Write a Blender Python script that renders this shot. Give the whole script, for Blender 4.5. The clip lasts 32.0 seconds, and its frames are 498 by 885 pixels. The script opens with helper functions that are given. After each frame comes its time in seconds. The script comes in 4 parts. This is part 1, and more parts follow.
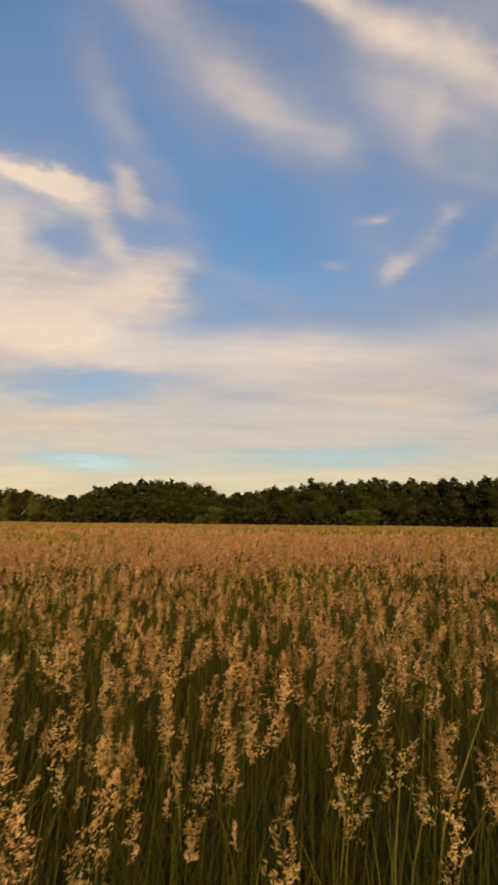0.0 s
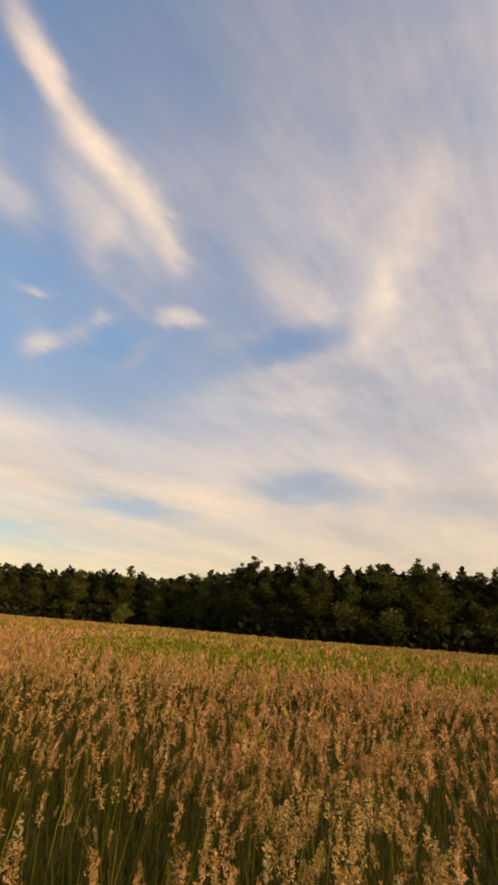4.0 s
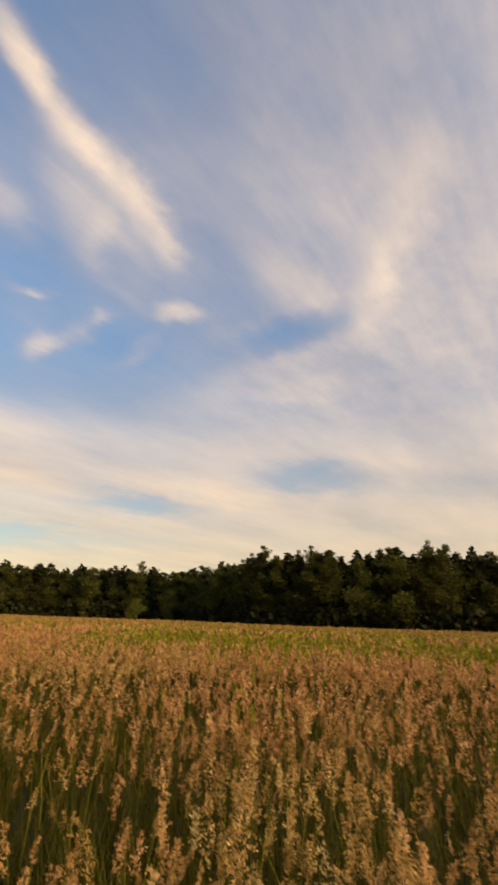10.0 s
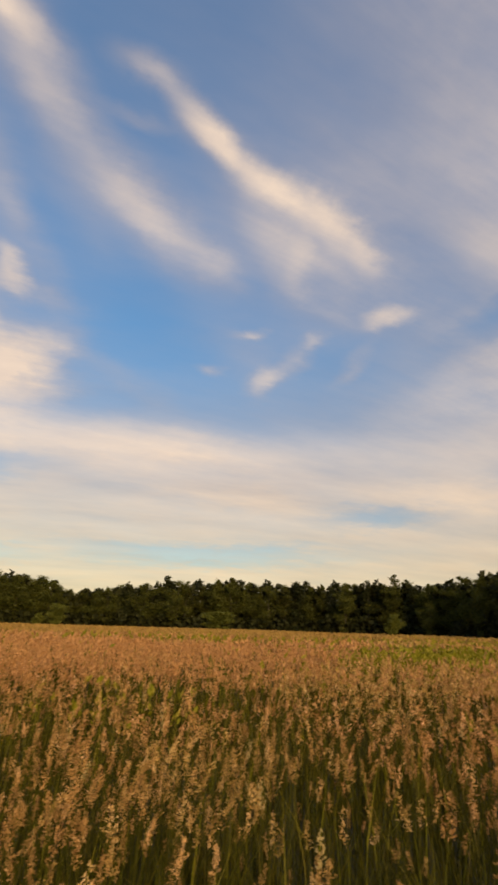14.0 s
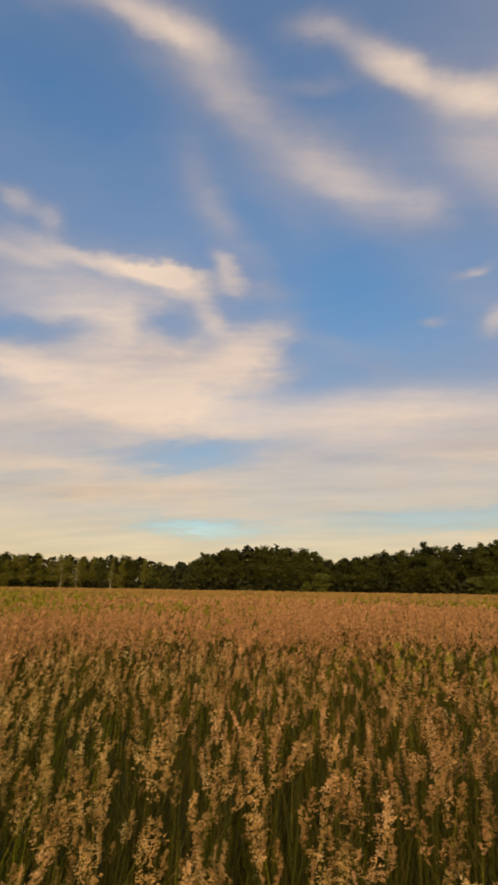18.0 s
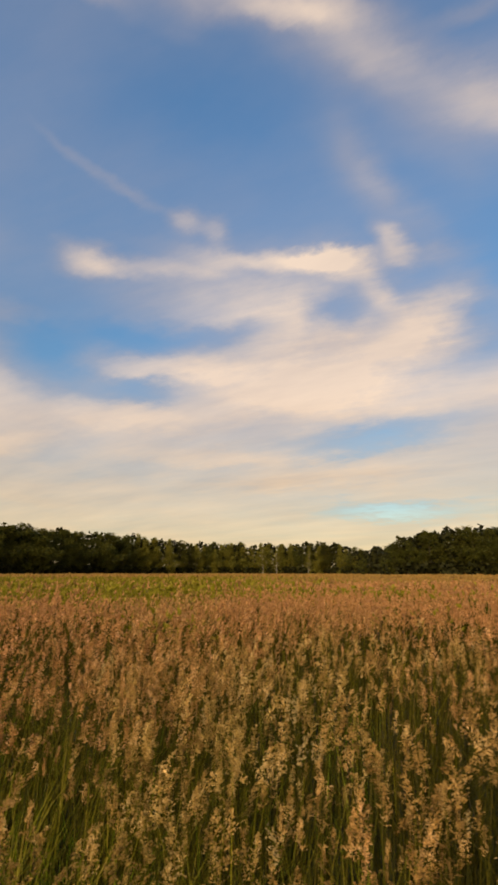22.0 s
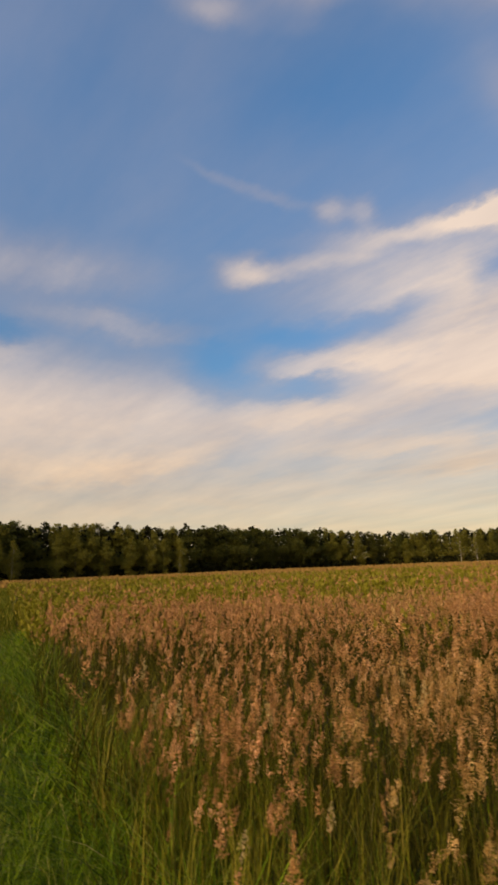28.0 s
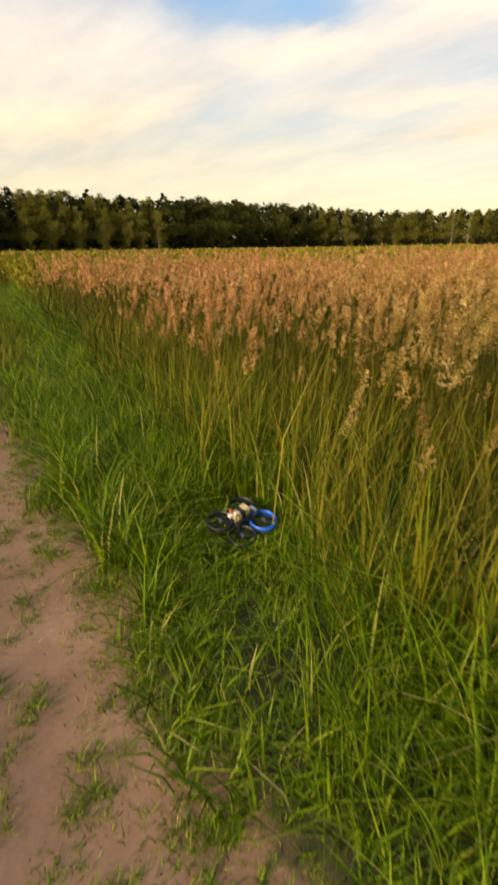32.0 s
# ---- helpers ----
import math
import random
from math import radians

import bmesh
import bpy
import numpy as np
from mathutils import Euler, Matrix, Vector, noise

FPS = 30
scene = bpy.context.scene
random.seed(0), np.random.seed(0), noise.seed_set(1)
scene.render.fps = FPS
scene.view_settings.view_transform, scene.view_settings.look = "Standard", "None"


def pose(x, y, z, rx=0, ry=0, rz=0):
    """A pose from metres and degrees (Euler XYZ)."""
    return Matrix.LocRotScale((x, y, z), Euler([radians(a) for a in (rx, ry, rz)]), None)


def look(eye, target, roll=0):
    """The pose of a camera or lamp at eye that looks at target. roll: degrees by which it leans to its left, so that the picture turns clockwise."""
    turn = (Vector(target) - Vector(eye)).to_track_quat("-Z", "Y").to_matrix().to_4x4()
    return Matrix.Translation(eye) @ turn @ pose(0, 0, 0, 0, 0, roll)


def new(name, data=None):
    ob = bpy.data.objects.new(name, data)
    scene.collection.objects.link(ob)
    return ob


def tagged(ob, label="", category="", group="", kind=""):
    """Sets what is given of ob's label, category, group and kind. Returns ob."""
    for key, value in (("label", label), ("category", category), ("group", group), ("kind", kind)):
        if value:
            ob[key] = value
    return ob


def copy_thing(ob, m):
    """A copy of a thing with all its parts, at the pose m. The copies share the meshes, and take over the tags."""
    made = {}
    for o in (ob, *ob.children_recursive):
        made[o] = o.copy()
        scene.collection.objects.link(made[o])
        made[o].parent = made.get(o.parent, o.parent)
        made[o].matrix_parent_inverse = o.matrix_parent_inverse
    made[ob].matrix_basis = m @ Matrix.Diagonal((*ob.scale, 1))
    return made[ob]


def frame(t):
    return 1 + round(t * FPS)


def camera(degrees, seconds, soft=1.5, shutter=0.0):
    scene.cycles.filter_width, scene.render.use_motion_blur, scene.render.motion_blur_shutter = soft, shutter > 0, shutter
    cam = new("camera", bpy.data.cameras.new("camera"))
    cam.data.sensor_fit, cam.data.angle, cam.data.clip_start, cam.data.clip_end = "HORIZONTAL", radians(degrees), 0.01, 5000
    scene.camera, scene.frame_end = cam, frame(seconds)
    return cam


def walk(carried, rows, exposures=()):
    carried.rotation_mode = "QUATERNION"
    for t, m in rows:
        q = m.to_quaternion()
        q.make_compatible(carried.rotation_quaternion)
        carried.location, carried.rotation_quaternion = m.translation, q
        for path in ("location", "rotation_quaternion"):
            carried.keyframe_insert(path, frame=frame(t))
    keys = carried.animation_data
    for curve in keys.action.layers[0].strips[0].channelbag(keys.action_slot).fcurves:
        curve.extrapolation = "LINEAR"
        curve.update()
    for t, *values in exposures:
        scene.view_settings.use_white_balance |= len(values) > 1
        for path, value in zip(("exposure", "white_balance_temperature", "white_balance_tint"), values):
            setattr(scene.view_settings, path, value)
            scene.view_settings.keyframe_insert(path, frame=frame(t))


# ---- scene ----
# ---- camera ----
cam = camera(52.08, 32.0, soft=3.0, shutter=0.5)
# seconds, eye (x, y, z), heading, pitch, roll: someone turns and steps along the edge of the track, then stoops
PATH = [
    (0, 1.08, 0.34, 1.46, 0.10, 8.96, 0.61),
    (0.5, 1.09, 0.37, 1.48, -4.22, 10.03, 0.50),
    (1, 1.15, 0.40, 1.52, -10.06, 13.36, 1.03),
    (1.5, 1.25, 0.41, 1.57, -17.42, 16.96, 2.37),
    (2, 1.35, 0.40, 1.59, -24.11, 19.71, 2.77),
    (2.5, 1.33, 0.36, 1.56, -32.04, 22.82, 2.39),
    (3, 1.32, 0.31, 1.56, -38.36, 22.36, 3.53),
    (3.5, 1.31, 0.24, 1.58, -41.45, 20.20, 4.84),
    (5.5, 1.30, -0.08, 1.59, -44.20, 21.15, 3.80),
    (6, 1.31, -0.10, 1.59, -45.85, 21.10, 3.77),
    (6.5, 1.32, -0.09, 1.58, -47.69, 21.36, 4.36),
    (7, 1.34, -0.09, 1.57, -50.51, 21.70, 4.36),
    (7.5, 1.36, -0.08, 1.56, -51.99, 20.86, 3.19),
    (8, 1.40, -0.07, 1.53, -52.09, 19.38, 2.04),
    (8.5, 1.44, -0.05, 1.50, -51.32, 17.94, 1.45),
    (9, 1.50, -0.02, 1.49, -49.74, 17.29, 1.51),
    (9.5, 1.56, 0.01, 1.50, -46.48, 17.67, 1.61),
    (10, 1.60, 0.06, 1.51, -41.89, 19.27, 1.97),
    (10.5, 1.61, 0.10, 1.53, -38.05, 20.48, 2.05),
    (11, 1.61, 0.14, 1.54, -35.29, 20.56, 1.83),
    (11.5, 1.59, 0.17, 1.56, -32.37, 20.45, 1.66),
    (12, 1.56, 0.20, 1.57, -29.17, 20.33, 1.60),
    (12.5, 1.54, 0.24, 1.57, -25.76, 20.22, 1.64),
    (13, 1.52, 0.27, 1.56, -22.19, 20.11, 1.76),
    (13.5, 1.49, 0.31, 1.55, -18.60, 20.04, 1.81),
    (14, 1.45, 0.32, 1.55, -15.05, 19.95, 1.75),
    (14.5, 1.40, 0.33, 1.54, -11.48, 19.70, 1.72),
    (16.5, 1.25, 0.26, 1.55, 2.12, 17.60, 1.35),
    (17, 1.22, 0.27, 1.55, 5.34, 17.04, 1.13),
    (17.5, 1.19, 0.30, 1.56, 8.62, 16.51, 0.95),
    (18, 1.15, 0.32, 1.56, 11.96, 16.00, 0.82),
    (18.5, 1.12, 0.34, 1.55, 15.66, 15.40, 0.82),
    (19, 1.08, 0.35, 1.53, 18.99, 14.80, 0.95),
    (19.5, 1.04, 0.34, 1.53, 21.63, 14.51, 0.88),
    (20, 0.98, 0.32, 1.53, 24.06, 14.43, 0.64),
    (20.5, 0.92, 0.30, 1.54, 25.92, 14.51, 0.19),
    (21, 0.85, 0.27, 1.53, 28.26, 14.45, 0.17),
    (21.5, 0.79, 0.24, 1.53, 30.62, 14.34, 0.19),
    (22, 0.73, 0.23, 1.54, 32.81, 14.27, 0.07),
    (22.5, 0.68, 0.23, 1.54, 34.81, 14.36, 0.01),
    (23, 0.62, 0.24, 1.55, 36.62, 14.71, -0.27),
    (23.5, 0.57, 0.25, 1.55, 38.26, 15.18, -0.61),
    (24, 0.50, 0.28, 1.54, 39.92, 15.66, -0.95),
    (24.5, 0.44, 0.31, 1.53, 41.73, 16.08, -1.15),
    (25, 0.38, 0.34, 1.54, 43.54, 16.39, -1.43),
    (25.5, 0.32, 0.34, 1.55, 45.33, 16.50, -1.59),
    (27.5, 0.08, 0.21, 1.60, 50.35, 14.27, -1.80),
    (28, 0.03, 0.15, 1.61, 52.71, 13.85, -2.27),
    (28.5, -0.01, 0.09, 1.60, 55.73, 17.30, -3.16),
    (29, -0.02, 0.04, 1.57, 57.42, 15.28, -3.44),
    (29.5, 0.00, 0.00, 1.52, 58.23, 10.66, -3.30),
    (30, 0.07, -0.03, 1.43, 57.51, 3.55, -2.51),
    (30.5, 0.17, -0.06, 1.31, 57.31, -6.52, 0.13),
    (31, 0.32, -0.11, 1.20, 56.17, -15.14, 0.59),
    (31.5, 0.48, -0.19, 1.16, 53.63, -17.32, -0.53),
    (32, 0.60, -0.26, 1.17, 51.73, -20.91, -0.87),
]
EXPOSURE = [(0.0, 1.3, 8400, 13), (2.5, 1.6, 8800, 13), (9.0, 1.55, 8700, 13), (13.0, 1.48, 8600, 13), (17.0, 1.22, 8400, 14), (20.0, 1.32, 8400, 14), (25.0, 1.35, 8300, 14), (28.0, 1.3, 8000, 14), (29.8, 1.2, 8200, 13), (30.6, 1.25, 8200, 13), (31.0, 1.5, 8200, 9), (31.5, 1.93, 8000, 5), (32.0, 1.98, 8000, 5)]
walk(cam, [(t, pose(x, y, z, 90 + p, 0, h) @ pose(0, 0, 0, 0, 0, r)) for t, x, y, z, h, p, r in PATH], EXPOSURE)


# ---- sky and sun ----
def node(tree, kind, *sources, operation="", blend="", shape="", style="", mapping="", clamp=False):
    """A node of that kind; sources fill its inputs in order (a socket, a value, or None)."""
    n = tree.nodes.new(kind)
    if operation:
        n.operation = operation
    if clamp:
        n.use_clamp = True
    if blend:
        n.data_type, n.blend_type = "RGBA", blend
    if shape:
        n.gradient_type = shape
    if style:
        n.interpolation_type = style
    if mapping:
        n.vector_type = mapping
    for socket, src in zip(n.inputs, sources):
        if src is None:
            continue
        if isinstance(src, bpy.types.NodeSocket):
            tree.links.new(src, socket)
        else:
            socket.default_value = src
    return n


def math_node(tree, op, a, b=None, c=None, clamp=False):
    return node(tree, "ShaderNodeMath", a, b, c, operation=op, clamp=clamp).outputs[0]


def vec_node(tree, op, a, b=None):
    n = node(tree, "ShaderNodeVectorMath", a, b, operation=op)
    return n.outputs["Value"] if op in ("LENGTH", "DOT_PRODUCT") else n.outputs["Vector"]


def noise_node(tree, vec, scale, detail=4.0, rough=0.55, lac=2.0):
    n = node(tree, "ShaderNodeTexNoise", vec)
    for key, value in (("Scale", scale), ("Detail", detail), ("Roughness", rough), ("Lacunarity", lac)):
        n.inputs[key].default_value = value
    return n


def ramp_node(tree, fac, stops, mode="LINEAR"):
    n = node(tree, "ShaderNodeValToRGB", fac)
    n.color_ramp.interpolation = mode
    els = n.color_ramp.elements
    while len(els) < len(stops):
        els.new(0.5)
    for e, (p, c) in zip(els, stops):
        e.position = p
        e.color = (*c, 1.0)
    return n.outputs[0]


def mix_node(tree, fac, a, b, blend="MIX"):
    n = node(tree, "ShaderNodeMix", blend=blend)
    for k, src in ((0, fac), (6, a), (7, b)):
        if isinstance(src, bpy.types.NodeSocket):
            tree.links.new(src, n.inputs[k])
        else:
            n.inputs[k].default_value = src if k == 0 else (*src[:3], 1.0)
    return n.outputs[2]


SUN_HEADING, SUN_HEIGHT = 190.0, 24.0  # degrees to the left of the first view, degrees up
world = bpy.data.worlds.new("evening_sky")
scene.world = world
world.use_nodes = True
wt = world.node_tree
background = wt.nodes["Background"]
background.inputs["Strength"].default_value = 0.1
nishita = wt.nodes.new("ShaderNodeTexSky")
nishita.sky_type = "NISHITA"
nishita.sun_disc = False
nishita.sun_elevation = radians(SUN_HEIGHT)
nishita.sun_rotation = radians(-SUN_HEADING)
nishita.ozone_density = 4.0
nishita.dust_density = 0.6
nishita.air_density = 1.2

# heading and height of each direction, in degrees
ray_dir = vec_node(wt, "NORMALIZE", node(wt, "ShaderNodeTexCoord").outputs["Generated"])
axes = node(wt, "ShaderNodeSeparateXYZ", ray_dir).outputs
heading = math_node(wt, "MULTIPLY", math_node(wt, "ARCTAN2", math_node(wt, "MULTIPLY", axes[0], -1.0), axes[1]), 180 / math.pi)
height = math_node(wt, "MULTIPLY", math_node(wt, "ARCSINE", axes[2]), 180 / math.pi)
# thick evening air dulls the clear sky towards the horizon
thick_air = node(wt, "ShaderNodeMapRange", height, 5.0, 50.0, 0.52, 0.90, style="SMOOTHSTEP").outputs[0]
clear_sky = node(wt, "ShaderNodeHueSaturation", 0.5, 1.22, thick_air, 1.0, nishita.outputs[0]).outputs[0]
# the cloud sheet, seen in perspective, with its grain drawn out along the wind
lift = math_node(wt, "ADD", math_node(wt, "MAXIMUM", axes[2], 0.0), 0.12)
sheet = vec_node(wt, "DIVIDE", ray_dir, node(wt, "ShaderNodeCombineXYZ", lift, lift, lift).outputs[0])
along_wind = node(wt, "ShaderNodeMapping", sheet, None, (0, 0, radians(-37)), (0.55, 1.5, 0.0)).outputs[0]
grain = noise_node(wt, along_wind, 2.2, 7.0, 0.6)
billow = noise_node(wt, sheet, 1.6, 5.0, 0.55)
fine = noise_node(wt, sheet, 6.0, 6.0, 0.62)
# edges of the strokes below are drawn out and broken by the same grain
shift = vec_node(wt, "SUBTRACT", grain.outputs["Color"], (0.5, 0.5, 0.5))
shift = vec_node(wt, "MULTIPLY", shift, (5.0, 3.2, 0.0))
shift2 = vec_node(wt, "MULTIPLY", vec_node(wt, "SUBTRACT", fine.outputs["Color"], (0.5, 0.5, 0.5)), (3.4, 2.6, 0.0))
chart = vec_node(wt, "ADD", vec_node(wt, "ADD", node(wt, "ShaderNodeCombineXYZ", heading, height, 0.0).outputs[0], shift), shift2)


def strokes(total, rows):
    """Adds soft ellipses of cloud (heading, height, half length, half width, slant, weight) to a density."""
    for h, e, a, b, slant, weight in rows:
        p = node(wt, "ShaderNodeMapping", chart, (h, e, 0), (0, 0, radians(slant)), (a, b, 1.0), mapping="TEXTURE").outputs[0]
        near = node(wt, "ShaderNodeTexGradient", p, shape="SPHERICAL").outputs["Fac"]
        soft = node(wt, "ShaderNodeMapRange", near, 0.0, 0.95, 0.0, weight, style="SMOOTHSTEP").outputs[0]
        total = math_node(wt, "ADD", total, soft)
    return total


# the long bright streak that breaks up at both ends
LONG_STREAK = [(2.3, 54.6, 9.4, 1.9, 2, 0.38), (-6.7, 51.4, 9.7, 2.3, 21, 0.399), (2.9, 51, 8.2, 1.1, 4, 0.266), (-6.6, 51.1, 7.6, 2.9, 19, 0.427), (-13.8, 48.2, 10.5, 3, 22, 0.589), (-22.4, 45.2, 9.6, 3, 22, 0.522),
    (-27.5, 42, 6.6, 3.1, 36, 0.342), (-30.4, 39, 4.2, 2.4, 49, 0.247), (-21.6, 39.1, 5.8, 2.9, -81, 0.133), (0, 53.9, 9, 1.5, 6, 0.209)]
# the wider, fainter band beside it and the veil between them
WIDE_BAND = [(27.3, 54.4, 10.4, 1.5, 9, 0.285), (22, 52.7, 18.1, 5.2, 16, 0.399), (-1.5, 41.4, 17.2, 5.1, 24, 0.399), (-2, 43.7, 15.2, 4.8, 21, 0.323), (-11.1, 38.3, 7.6, 3.9, 32, 0.237), (-21.3, 40.4, 23.1, 9.6, 31, 0.399),
    (-13.1, 30.4, 11.2, 4.4, 37, 0.152), (18.3, 42.5, 12.1, 3.5, 59, 0.171), (10.2, 34.6, 14.3, 3.1, 44, 0.18), (18, 41.2, 12.8, 4, 42, 0.19), (1.2, 26, 12, 2.3, 21, 0.152), (7.4, 42.2, 12.3, 3.9, 29, 0.133),
    (-18.2, 39.9, 10.5, 4.2, 48, 0.152)]
# the broad white cloud with a sharp upper edge and a horn
WHITE_CLOUD = [(31.2, 30.1, 30.4, 8.3, 1, 0.627), (25.3, 33.8, 25.4, 1.6, 4, 0.522), (52.5, 32.6, 6.5, 2.7, 2, 0.665), (44, 33, 13.7, 1.9, -4, 0.361), (21.3, 22.7, 23.7, 11.3, 8, 0.427), (42.6, 22.4, 13.7, 2.2, -3, 0.475),
    (31.2, 20.6, 16.3, 4.9, 4, 0.285), (22.4, 33.1, 11.6, 1.7, 11, 0.475), (16.2, 29.9, 4.5, 2.4, 52, 0.361), (25.1, 24.3, 25.1, 7.8, -6, 0.332), (11.2, 26.8, 9.1, 4.1, -24, 0.589), (17.5, 21.8, 15, 4.9, -16, 0.237)]
# small puffs above the cloud and round the clear patch
PUFFS = [(41, 37.3, 3.2, 1.9, -1, 0.522), (37.5, 36.9, 2.8, 1.9, 1, 0.427), (14.9, 34.7, 4.9, 2, 30, 0.665), (-10, 27.8, 2.7, 1.2, 1, 0.456), (-14.5, 31.9, 3.5, 0.9, 2, 0.266), (-16.5, 26.5, 4, 2.5, -31, 0.475),
    (-20.3, 28.8, 5.4, 2.3, -40, 0.342), (-32.4, 32.6, 4.9, 1.9, -4, 0.58), (-23.3, 31.5, 2.6, 1.3, -4, 0.304), (-15.8, 32.2, 2.5, 0.9, -7, 0.266), (-27.4, 28.1, 5.1, 1.5, -38, 0.266), (53.7, 40.9, 9.4, 1, 16, 0.237),
    (46.2, 38.9, 6.2, 1.1, 16, 0.19)]
# ragged cloud overhead and the soft cloud further round
HIGH_VEILS = [(55.8, 54.8, 9.1, 1.9, 1, 0.475), (40.7, 55.2, 13.3, 2.4, 4, 0.494), (27.1, 55, 20.3, 2.3, 7, 0.456), (12.8, 49.7, 19.6, 5.4, 28, 0.399), (42.4, 53, 5.6, 1.8, 1, 0.171), (48.3, 53.8, 5.6, 1.8, -7, 0.152),
    (78.4, 31.1, 22.4, 5.2, -2, 0.475), (69.3, 26.5, 17.1, 2.3, 3, 0.456), (76.2, 18.9, 27.1, 8.7, 2, 0.285), (82.8, 23, 12.8, 2.5, -8, 0.19), (85.9, 49.5, 21.9, 6.7, -14, 0.114)]
# the grey sheet that covers one side of the sky, with brighter folds
GREY_SHEET = [(-68, 48.5, 80.8, 33.7, 7, 0.589), (-65.9, 37, 37.6, 18, 5, 0.152), (-57.2, 27, 59.8, 13.3, -1, 0.38), (-62.2, 41.7, 11.5, 5.9, -46, 0.228), (-57.7, 35.5, 6.7, 3.6, -53, 0.247), (-46.7, 36.5, 10.9, 4.3, 27, 0.209),
    (-49.2, 24.8, 12.6, 2.3, -9, 0.152), (-43.8, 26.8, 18.6, 4.2, -15, 0.19), (-32.8, 51.7, 13.7, 4.7, 25, -0.08)]
# clear sky between the clouds
CLEAR_GAPS = [(22.1, 28.8, 6.2, 2.7, -5, -0.37), (35.5, 26.4, 10.1, 1.9, -7, -0.37), (46.4, 25.4, 9.2, 2.3, -6, -0.42), (55.5, 22, 7.4, 4.9, 8, -0.52), (45.9, 19.6, 8.2, 2.3, -1, -0.4), (21.9, 28.7, 7.3, 3.2, 9, -0.2),
    (82.3, 24.9, 8.4, 1.9, -1, -0.44), (-2.5, 31.6, 15.9, 7.7, 21, -0.2), (34.9, 46.4, 20.2, 9.2, 4, -0.11), (3.4, 40.4, 11, 3, 36, -0.1), (-47.9, 31.4, 12.9, 2.8, -17, -0.21), (-27.2, 29.4, 11.7, 4.5, -14, -0.18),
    (-47.2, 31, 12.4, 2.7, -15, -0.16), (40.1, 47.2, 29.4, 6.2, 0, -0.11), (11.9, 39, 7.6, 4.3, 17, -0.14)]
# strips of clear sky between the layers near the horizon
LOW_STRIPS = [(15.5, 14.2, 13.6, 2.3, -7, -0.22), (15.1, 6.4, 13.4, 1.8, 2, -0.38), (-10.6, 7.4, 23.5, 2, -1, -0.43), (-28.7, 11.4, 10, 2.2, 0, -0.19), (-50.1, 15.6, 9.8, 2.9, 0, -0.38), (-30.3, 11.5, 10.6, 1.9, -2, -0.16),
    (17.9, 14.8, 16.7, 2.8, -6, -0.21), (35.1, 10.6, 8, 1.7, -5, -0.14), (20.4, 14.1, 11.8, 2.8, -5, -0.21), (47.1, 10.8, 10.7, 2.2, 0, -0.12), (18.4, 6.4, 10.4, 1.6, 1, -0.37), (55.3, 12.3, 9.4, 2.6, -16, -0.12),
    (-63.9, 13.9, 17.5, 2.1, 0, -0.07), (4, 22.5, 8.9, 2.1, -16, -0.1)]
# brighter folds in those layers
LOW_FOLDS = [(45.9, 16.6, 17.6, 2.8, -4, 0.266), (32.3, 12.2, 21.4, 2.1, 4, 0.19), (-1.7, 19.3, 16.3, 4.1, -5, 0.209), (-12.6, 14.1, 18.1, 2.8, 7, 0.171), (27, 10, 20.2, 1.8, -1, 0.19), (-10.3, 18.5, 20.4, 3.4, 1, 0.209),
    (-37, 13.7, 15.7, 2.1, 4, 0.152), (73.1, 11, 20.3, 2.7, 0, 0.209), (61.1, 12.2, 12.7, 2.4, -10, 0.19)]
SKY_STROKES = (LONG_STREAK, WIDE_BAND, WHITE_CLOUD, PUFFS, HIGH_VEILS, GREY_SHEET, CLEAR_GAPS, LOW_STRIPS, LOW_FOLDS)
low_layers = node(wt, "ShaderNodeMapRange", height, 27.0, 16.0, 0.40, 1.10, style="SMOOTHSTEP").outputs[0]
calm = node(wt, "ShaderNodeMapRange", height, 8.0, 34.0, 0.14, 0.42, style="SMOOTHSTEP").outputs[0]
cover = math_node(wt, "ADD", low_layers, math_node(wt, "MULTIPLY", math_node(wt, "SUBTRACT", grain.outputs["Fac"], 0.5), calm))
cover = math_node(wt, "ADD", cover, math_node(wt, "MULTIPLY", math_node(wt, "SUBTRACT", billow.outputs["Fac"], 0.5), 0.36))
wisps = noise_node(wt, vec_node(wt, "MULTIPLY", along_wind, (0.8, 2.2, 1.0)), 5.0, 6.0, 0.6)
wisp_height = node(wt, "ShaderNodeMapRange", height, 12.0, 40.0, 0.06, 0.13).outputs[0]
cover = math_node(wt, "ADD", cover, math_node(wt, "MULTIPLY", math_node(wt, "SUBTRACT", wisps.outputs["Fac"], 0.5), wisp_height))
marks = 0.0
for rows in SKY_STROKES:
    marks = strokes(marks, rows)
# the strokes are combed into fibres and frayed
fray = math_node(wt, "MULTIPLY_ADD", wisps.outputs["Fac"], 0.35, 0.825)
fray = math_node(wt, "MULTIPLY_ADD", math_node(wt, "SUBTRACT", fine.outputs["Fac"], 0.5), 0.6, fray)
fray = node(wt, "ShaderNodeClamp", fray, 0.5, 1.5).outputs[0]
cover = math_node(wt, "MULTIPLY_ADD", marks, fray, cover)
cloud_amount = node(wt, "ShaderNodeMapRange", cover, 0.08, 1.50, 0.0, 1.0).outputs[0]
thin_cloud = ramp_node(wt, cloud_amount, [(0.0, (0.11, 0.13, 0.17)), (0.45, (0.156, 0.156, 0.166)), (0.7, (0.225, 0.212, 0.194)), (1.0, (0.282, 0.258, 0.222))])
